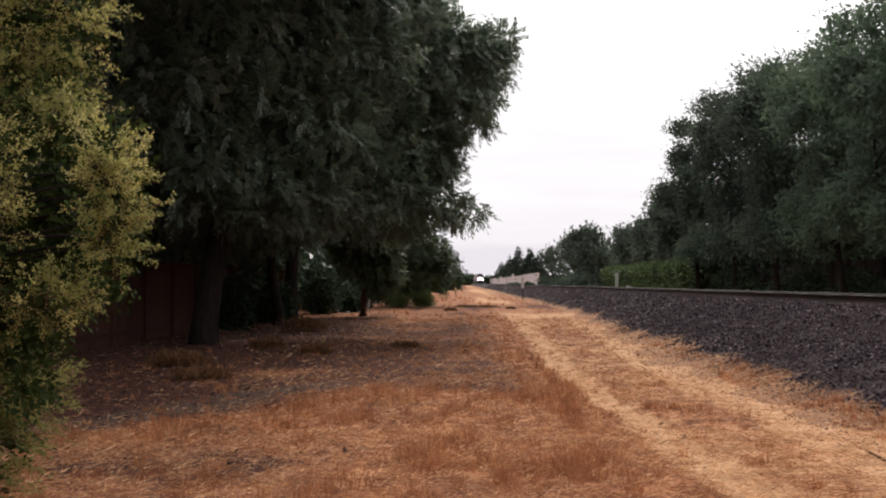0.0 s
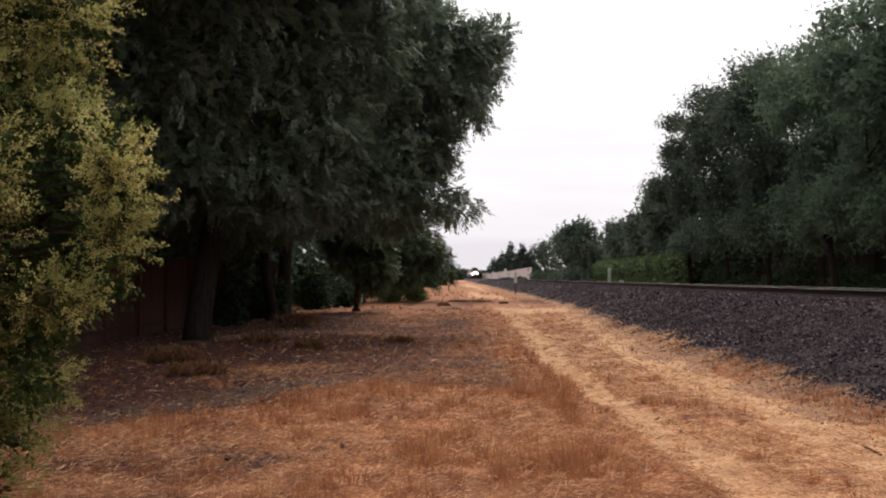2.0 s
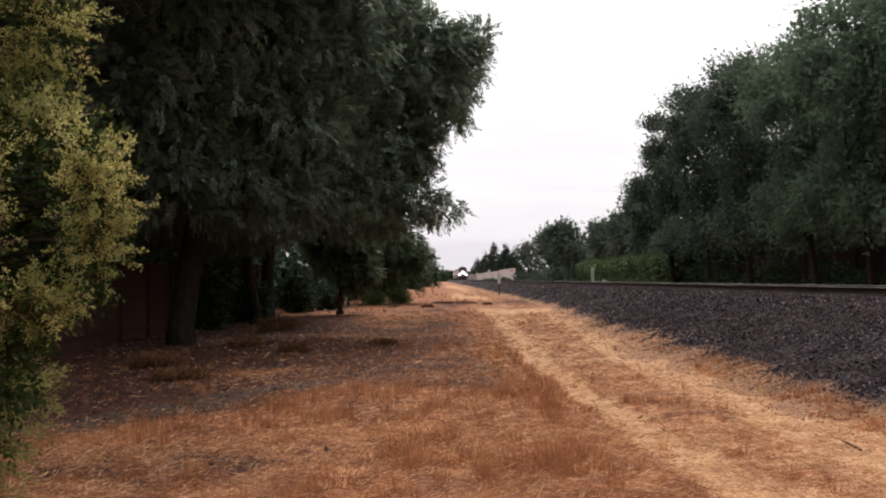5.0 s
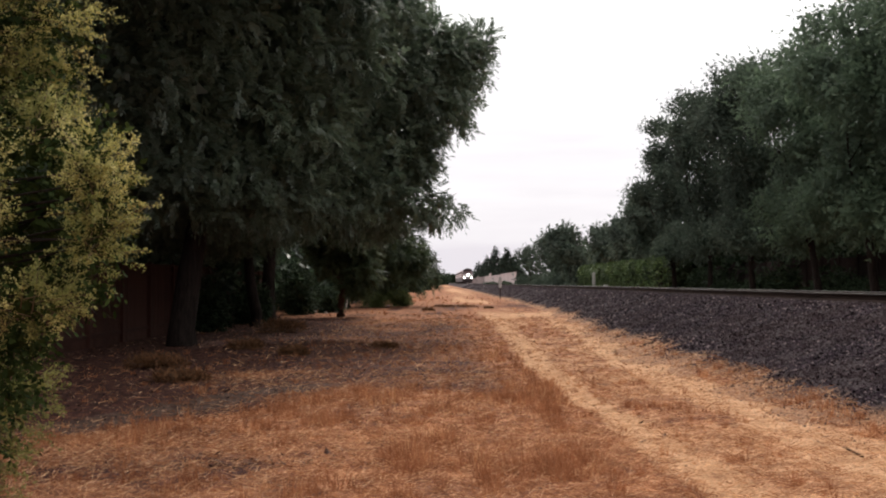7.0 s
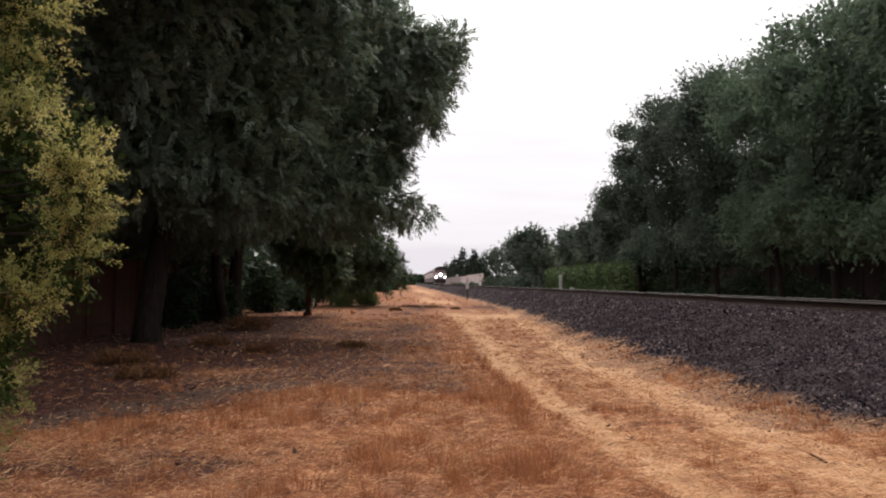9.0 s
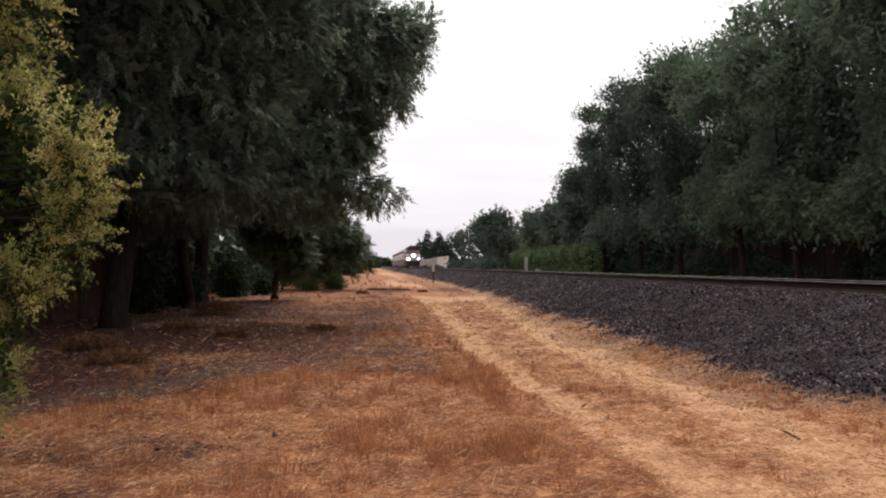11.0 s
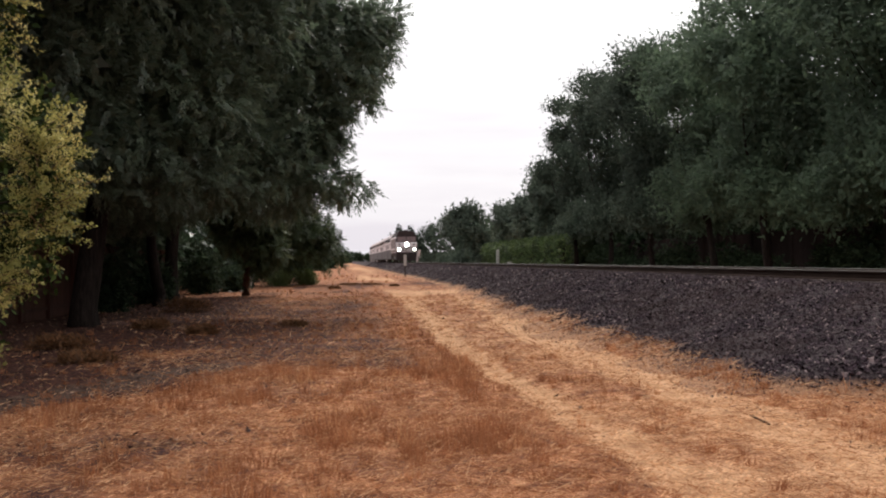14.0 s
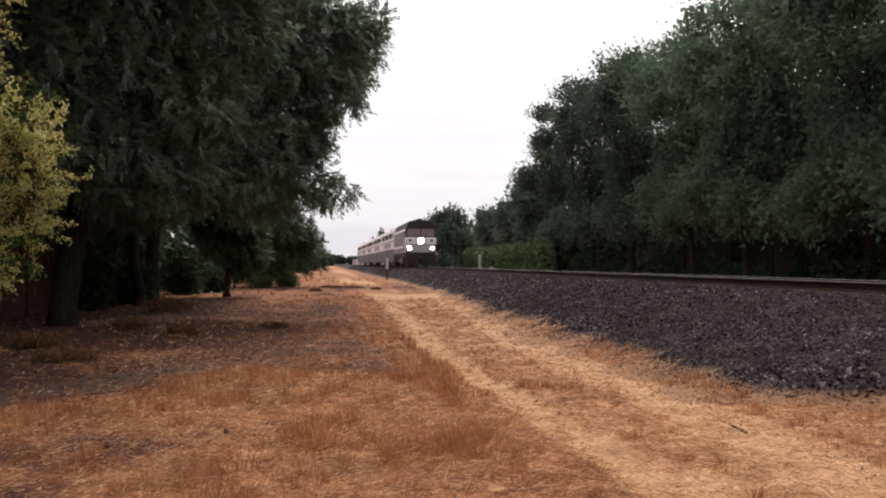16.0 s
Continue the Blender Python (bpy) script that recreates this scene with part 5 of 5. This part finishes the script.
        V.append(grass_sheet(rng, x, y, np.maximum(ground_height(x, y), bed_height(x, y)) + rng.uniform(0.005, 0.035, n), top, wid, False))
    V = np.vstack(V)
    tagged(sheet("straw", V, np.arange(len(V)).reshape(-1, 3), M_STRAW), "pale dry straw matted flat on the ground", "straw", kind="stuff")


make_grass()


def make_litter():
    rng = np.random.default_rng(23)
    n = 42000
    x = rng.uniform(-7.6, 3.8, n)
    y = 8 + 42 * rng.uniform(0, 1, n) ** 1.6
    keep = rng.uniform(0, 1, n) < 0.02 + 0.9 * litter_shade_mask(x, y)
    x, y = x[keep], y[keep]
    n = len(x)
    p = np.stack([x, y, ground_height(x, y) + 0.012], -1)
    a = rng.uniform(0, 6.283, n)
    ahead = unit(np.stack([np.cos(a), np.sin(a), rng.normal(0.1, 0.25, n)], -1))
    side = unit(np.cross(ahead, np.stack([rng.normal(0, 0.3, n), rng.normal(0, 0.3, n), np.ones(n)], -1)))
    L = np.minimum(0.022 + rng.exponential(0.024, n), 0.085) * (1 + y / 60)
    v, f = blades(p, ahead, side, L, L * rng.uniform(0.2, 0.5, n), 0.1)
    tagged(sheet("leaf_litter", v, f, M_LITTER), "fallen dry leaves and straw under the trees", "leaf litter", kind="stuff")


make_litter()


def make_weed(x, y, w, h, seed, dry=False):
    """A clump w wide and h high."""
    rng = np.random.default_rng(seed)
    root = tagged(empty("weed", x, y, ground_z(x, y) - 0.02), "low dry olive-brown weed patch on dry ground" if dry else "low grey-green weed clump in dry grass", "weed", group="weeds by the lane")
    v, f = crown_leaves(rng, [(0, 0, h * 0.5, w * 0.5, w * 0.45, h * 0.5), (w * 0.3, 0, h * 0.35, w * 0.3, w * 0.3, h * 0.4)], 260 if dry else 420, 7, min(0.22, h), min(0.13, h * 0.9), 0.025 if dry else 0.04, -0.5, 0.0 if dry else 0.5, 0.25)
    sheet("foliage", v, f, M_DRYWEED if dry else M_WEED, root)
    bm = bmesh.new()
    for i in range(6):
        a = i * 1.05
        tube(bm, [(0, 0, -0.05), (math.cos(a) * w * 0.2, math.sin(a) * w * 0.2, h * 0.6)], [0.015, 0.006], 5)
    part("stem", bm, M_TWIG, root)


make_weed(-2.55, 63.0, 1.5, 0.85, 1)
make_weed(-3.9, 61.0, 1.3, 0.7, 2)
make_weed(1.16, 60.7, 2.0, 0.07, 3, True)
make_weed(0.2, 61.5, 1.0, 0.06, 4, True)
make_weed(-0.58, 54.4, 0.55, 0.08, 5, True)
make_weed(2.8, 58.2, 0.45, 0.07, 6, True)
make_weed(-4.77, 30.7, 1.2, 0.2, 7, True)
make_weed(-4.3, 22.6, 0.7, 0.10, 8, True)
make_weed(-3.0, 20.8, 0.5, 0.09, 9, True)
make_weed(-3.95, 15.4, 0.8, 0.085, 10, True)
make_weed(-4.9, 17.6, 0.9, 0.11, 11, True)
make_weed(-1.3, 23.5, 0.5, 0.07, 12, True)


def make_stick(x, y, ln, rz, seed):
    rnd = random.Random(seed)
    bm = bmesh.new()
    pts = limb_path(rnd, (-ln / 2, 0, 0.012), (ln / 2, 0, 0.02), 0.06, 6)
    tube(bm, pts, [0.010, 0.012, 0.011, 0.010, 0.009, 0.007, 0.005], 6)
    tube(bm, limb_path(rnd, pts[4], (ln * 0.32, ln * 0.05, 0.03), 0.05, 3), [0.006, 0.005, 0.004, 0.003], 5)
    ob = part("stick", bm, M_REDBARK)
    ob.matrix_world = pose(x, y, ground_z(x, y), 0, 0, rz)
    tagged(ob, "dark broken stick lying on the dirt lane", "stick")


make_stick(3.46, 8.68, 0.46, 88, 1)
make_stick(-4.3, 24.0, 1.1, 12, 2)
make_stick(-1.9, 15.6, 0.4, 60, 3)


def make_stake(x, y, h):
    bm = bmesh.new()
    box(bm, -0.07, -0.05, -0.1, 0.07, 0.05, h, 0.02)
    ob = part("stake", bm, M_WHITEWALL)
    ob.matrix_world = pose(x, y, ground_z(x, y), 0, 3)
    tagged(ob, "short pale stake beside the small tree trunk", "stake")


make_stake(-5.15, 57.0, 0.55)


def make_rock(x, y, size, seed):
    rnd = random.Random(seed)
    bm = bmesh.new()
    bmesh.ops.create_icosphere(bm, subdivisions=2, radius=size)
    for v in bm.verts:
        v.co *= rnd.uniform(0.8, 1.12)
        v.co.z *= 0.6
    ob = part("rock", bm, M_CONCRETE)
    ob.matrix_world = pose(x, y, ground_z(x, y) + size * 0.3, 0, 0, rnd.uniform(0, 360))
    tagged(ob, "pale rock lying among dry leaves", "rock", group="pale rocks under the trees")


for k, (rx, ry, rs) in enumerate(((-6.0, 49.5, 0.14), (-5.4, 49.0, 0.11), (-5.0, 49.8, 0.12), (-3.1, 62.5, 0.14), (-6.6, 48.6, 0.1), (-6.2, 75.0, 0.2))):
    make_rock(rx, ry, rs, k)


# ---- the train ----
def loco():
    root = tagged(empty("locomotive", TRACK_X, 500, RAIL_TOP), "white and dark brown diesel locomotive with chevron nose, headlights on", "locomotive")
    w = 1.58
    # body: its front faces -y; length 17.5
    bm = bmesh.new()
    prism(bm, [(-w, 1.5), (w, 1.5), (w, 3.75), (w - 0.12, 3.95), (-w + 0.12, 3.95), (-w, 3.75)], 0.55, 17.5)
    body = part("body", bm, M_LOCO_WHITE, root, "white painted body")
    bm = bmesh.new()
    prism(bm, [(-w + 0.1, 3.953), (w - 0.1, 3.953), (w - 0.34, 4.58), (w - 0.48, 4.72), (-w + 0.48, 4.72), (-w + 0.34, 4.58)], 0.42, 17.4)
    roof = part("roof", bm, M_LOCO_DARK, root, "dark brown roof")
    for yy in (1.6, 6.0, 9.0, 12.0, 15.0):
        bm = bmesh.new()
        box(bm, -0.62, yy, 4.725, 0.62, yy + 1.5, 4.86, 0.03)
        part("fan_housing", bm, M_LOCO_DARK, roof)
    # grab rails at the nose corners, and wipers on the windshield
    for sx in (-1, 1):
        bm = bmesh.new()
        tube(bm, [(sx * (w + 0.05), 0.62, 1.6), (sx * (w + 0.05), 0.62, 2.9)], [0.025, 0.025], 6)
        part("grab_rail", bm, M_LOCO_GREY, body)
        bm = bmesh.new()
        tube(bm, [(sx * 0.35, 0.11, 3.02), (sx * 0.85, 0.24, 3.6)], [0.022, 0.016], 5)
        part("wiper", bm, M_BLACK, body)
    for hx in (-0.3, -0.1, 0.12):
        bm = bmesh.new()
        tube(bm, [(hx, 0.9, 4.86), (hx, 0.62, 4.87), (hx, 0.5, 4.87)], [0.03, 0.05, 0.11], 10)
        tube(bm, [(hx, 0.85, 4.72), (hx, 0.85, 4.86)], [0.025, 0.025], 6)
        part("horn", bm, M_BLACK, roof)
    for ax, az in ((-0.55, 5.0), (0.6, 4.98)):
        bm = bmesh.new()
        tube(bm, [(ax, 1.3, 4.7), (ax, 1.3, az)], [0.05, 0.03], 6)
        part("antenna", bm, M_BLACK, roof)
    bm = bmesh.new()
    tube(bm, [(0.0, 8.2, 4.72), (0.0, 8.2, 5.0)], [0.28, 0.24], 12)
    part("exhaust_stack", bm, M_BLACK, roof)
    # nose
    bm = bmesh.new()
    prism(bm, [(0.0, 1.5), (0.55, 1.5), (0.55, 2.998), (0.15, 2.998), (0.0, 2.9)], -w, w, "x")
    nose = part("nose", bm, M_LOCO_WHITE, root, "white flat nose")
    bm = bmesh.new()
    prism(bm, [(0.15, 3.0), (0.548, 3.0), (0.548, 3.95), (0.42, 3.95)], -w + 0.01, w - 0.01, "x")
    part("cab_front", bm, M_LOCO_DARK, root, "dark windshield surround")
    for sx in (-1, 1):
        bm = bmesh.new()
        lean = lambda z: 0.13 + (z - 3.02) * 0.26 / 0.93
        v = [bm.verts.new((sx * a, lean(z) + dy, z)) for dy in (0.0, 0.04) for a, z in ((0.07, 3.08), (1.42, 3.08), (1.36, 3.88), (0.07, 3.88))]
        for q in ((0, 1, 2, 3), (7, 6, 5, 4), (0, 4, 5, 1), (1, 5, 6, 2), (2, 6, 7, 3), (3, 7, 4, 0)):
            bm.faces.new([v[i] for i in q])
        bmesh.ops.recalc_face_normals(bm, faces=bm.faces)
        # The panes' reflection is put into the colour, as mauve paint.
        part("windshield", bm, M_LOCO_MAUVE, nose, "windshield with its reflection painted on in mauve")
        # class lights
        bm = bmesh.new()
        box(bm, sx * 1.1 - 0.13, -0.03, 2.6, sx * 1.1 + 0.13, 0.02, 2.82, 0.02)
        part("class_light", bm, M_BLACK, nose)
    # dark panel with chevrons
    bm = bmesh.new()
    box(bm, -w + 0.03, -0.02, 1.56, w - 0.03, 0.01, 2.32)
    part("nose_panel", bm, M_LOCO_DARK, nose, "dark nose panel")
    def cut(poly, axis, limit, keep_less):
        out = []
        for p, q in zip(poly, poly[1:] + poly[:1]):
            pin, qin = (p[axis] <= limit) == keep_less, (q[axis] <= limit) == keep_less
            if pin:
                out.append(p)
            if pin != qin:
                t = (limit - p[axis]) / (q[axis] - p[axis])
                out.append((p[0] + t * (q[0] - p[0]), p[1] + t * (q[1] - p[1])))
        return out

    for k in range(7):
        a = -0.62 + k * 0.36
        stripe = [(a, 2.29), (a + 0.20, 2.29), (a + 0.20 + 0.80, 1.59), (a + 0.80, 1.59)]
        for axis, limit, less in ((0, 0.03, False), (0, 1.48, True)):
            stripe = cut(stripe, axis, limit, less) if stripe else stripe
        if len(stripe) < 3:
            continue
        for sx in (-1, 1):
            bm = bmesh.new()
            prism(bm, [(sx * u, z) for u, z in stripe], -0.035, -0.022)
            part("chevron_stripe", bm, M_LOCO_WHITE, nose, "white diagonal stripe")
    def lamp(name, x, z, r):
        bm = bmesh.new()
        tube(bm, [(x, -0.02, z), (x, -0.12, z)], [r * 1.1, r * 1.1], 16)
        cup = part(name, bm, M_BLACK, nose, "lit round lamp in a dark ring")
        bm = bmesh.new()
        tube(bm, [(x, -0.124, z), (x, -0.15, z), (x, -0.165, z)], [r, r * 0.8, r * 0.35], 16)
        part("lens", bm, M_LAMP, cup, "glowing white lens")

    # Lenses are wider than real lamps, with their bloom put into the size.
    lamp("headlight", 0.0, 2.68, 0.31)
    lamp("ditch_light", -1.2, 1.92, 0.21)
    lamp("ditch_light", 1.2, 1.92, 0.17)
    # pilot, frame, tank, running gear
    bm = bmesh.new()
    prism(bm, [(-1.45, 0.2), (1.45, 0.2), (1.55, 1.2), (1.55, 1.497), (-1.55, 1.497), (-1.55, 1.2)], 0.05, 0.35)
    part("pilot", bm, M_LOCO_DARK, root, "dark brown snow-plough pilot")
    bm = bmesh.new()
    box(bm, -0.25, -0.35, 0.72, 0.25, 0.05, 1.02, 0.04)
    part("coupler", bm, M_BLACK, root)
    bm = bmesh.new()
    box(bm, -1.46, 0.36, 0.98, 1.46, 17.3, 1.497, 0.02)
    part("underframe", bm, M_LOCO_DARK, root)
    bm = bmesh.new()
    prism(bm, [(-1.35, 0.5), (-1.1, 0.3), (1.1, 0.3), (1.35, 0.5), (1.35, 0.977), (-1.35, 0.977)], 6.6, 11.0)
    part("fuel_tank", bm, M_LOCO_GREY, root)
    bogie(root, 3.2, 2.7)
    bogie(root, 14.3, 2.7)
    for sx in (-1, 1):
        # Grilles spread along the sides, with the sides' shade put into their grey.
        for y0, y1, z0, z1, m, nm in ((0.8, 1.7, 2.95, 3.7, M_GLASS, "side_window"), (2.0, 2.75, 1.55, 3.7, M_LOCO_GREY, "cab_door"), (3.1, 9.2, 2.2, 3.7, M_LOCO_SHADE_GRILLE, "shade_grille"), (9.6, 16.9, 2.2, 3.7, M_LOCO_SHADE_GRILLE, "shade_grille"), (2.9, 17.4, 1.55, 1.95, M_LOCO_MAUVE, "side_stripe")):
            bm = bmesh.new()
            box(bm, sx * w - 0.012, y0, z0, sx * w + 0.012, y1, z1)
            part(nm, bm, m, body)
    return root


def bogie(root, y, span):
    bm = bmesh.new()
    box(bm, -1.2, y - span * 0.72, 0.42, 1.2, y + span * 0.72, 0.85, 0.05)
    bg = part("bogie", bm, M_BLACK, root, "black wheel truck")
    for sy in (-1, 1):
        for sx in (-1, 1):
            bm = bmesh.new()
            tube(bm, [(sx * 0.70, y + sy * span / 2, 0.5), (sx * 0.83, y + sy * span / 2, 0.5)], [0.5, 0.5], 20)
            part("wheel", bm, M_STEEL, bg)


def coach():
    root = tagged(empty("passenger_coach", TRACK_X, 520, RAIL_TOP), "two-level white and grey passenger coach with dark windows", "train coach", group="coaches of the train")
    w, ln = 1.52, 25.4
    bm = bmesh.new()
    prism(bm, [(-w, 2.1), (w, 2.1), (w, 4.1), (w - 0.1, 4.5), (w - 0.5, 4.78), (w - 1.0, 4.88), (-w + 1.0, 4.88), (-w + 0.5, 4.78), (-w + 0.1, 4.5), (-w, 4.1)], 0, ln)
    up = part("upper_body", bm, M_LOCO_WHITE, root, "white upper body")
    bm = bmesh.new()
    prism(bm, [(-w + 0.02, 0.5), (w - 0.02, 0.5), (w, 0.7), (w, 2.097), (-w, 2.097), (-w, 0.7)], 0.02, ln - 0.02)
    low = part("lower_body", bm, M_LOCO_GREY, root, "grey lower body")
    for sx in (-1, 1):
        for k in range(9):
            bm = bmesh.new()
            y0 = 1.3 + k * 2.6
            box(bm, sx * w - 0.015, y0, 3.45, sx * w + 0.015, y0 + (2.1 if k % 3 else 1.2), 4.08)
            part("window", bm, M_GLASS, up)
            if 1 < k < 8:
                bm = bmesh.new()
                box(bm, sx * w - 0.012, y0, 2.3, sx * w + 0.012, y0 + (1.5 if k % 2 else 0.8), 2.92)
                part("window", bm, M_LOCO_MAUVE if k % 3 == 1 else M_GLASS, up)
        bm = bmesh.new()
        box(bm, sx * w - 0.010, 0.1, 2.98, sx * w + 0.010, ln - 0.1, 3.12)
        part("stripe", bm, M_LOCO_MAUVE, up, "mauve stripe")
        bm = bmesh.new()
        box(bm, sx * w - 0.014, 11.6, 0.62, sx * w + 0.014, 12.9, 2.08)
        part("door", bm, M_LOCO_DARK, low, "dark side door")
    bm = bmesh.new()
    box(bm, -0.9, -0.45, 0.9, 0.9, -0.002, 4.3, 0.05)
    part("gangway", bm, M_BLACK, root)
    for yy in (4, 11, 19):
        bm = bmesh.new()
        box(bm, -0.6, yy, 4.885, 0.6, yy + 2.4, 4.99, 0.03)
        part("roof_unit", bm, M_LOCO_GREY, up)
    bogie(root, 3.0, 2.5)
    bogie(root, ln - 3.0, 2.5)
    return root


LOCO = loco()
COACH = coach()
COACHES = [COACH] + [copy_thing(COACH, pose(TRACK_X, 520, RAIL_TOP)) for _ in range(4)]


def motions():
    """The train comes up the track at a steady 25.7 metres a second."""
    def along(ahead):
        return [(float(t), pose(TRACK_X, 104.8 + 25.7 * (16 - t) + ahead, RAIL_TOP)) for t in range(17)]

    walk(LOCO, along(0.0))
    for i, c in enumerate(COACHES):
        walk(c, along(18.1 + 25.9 * i))


motions()
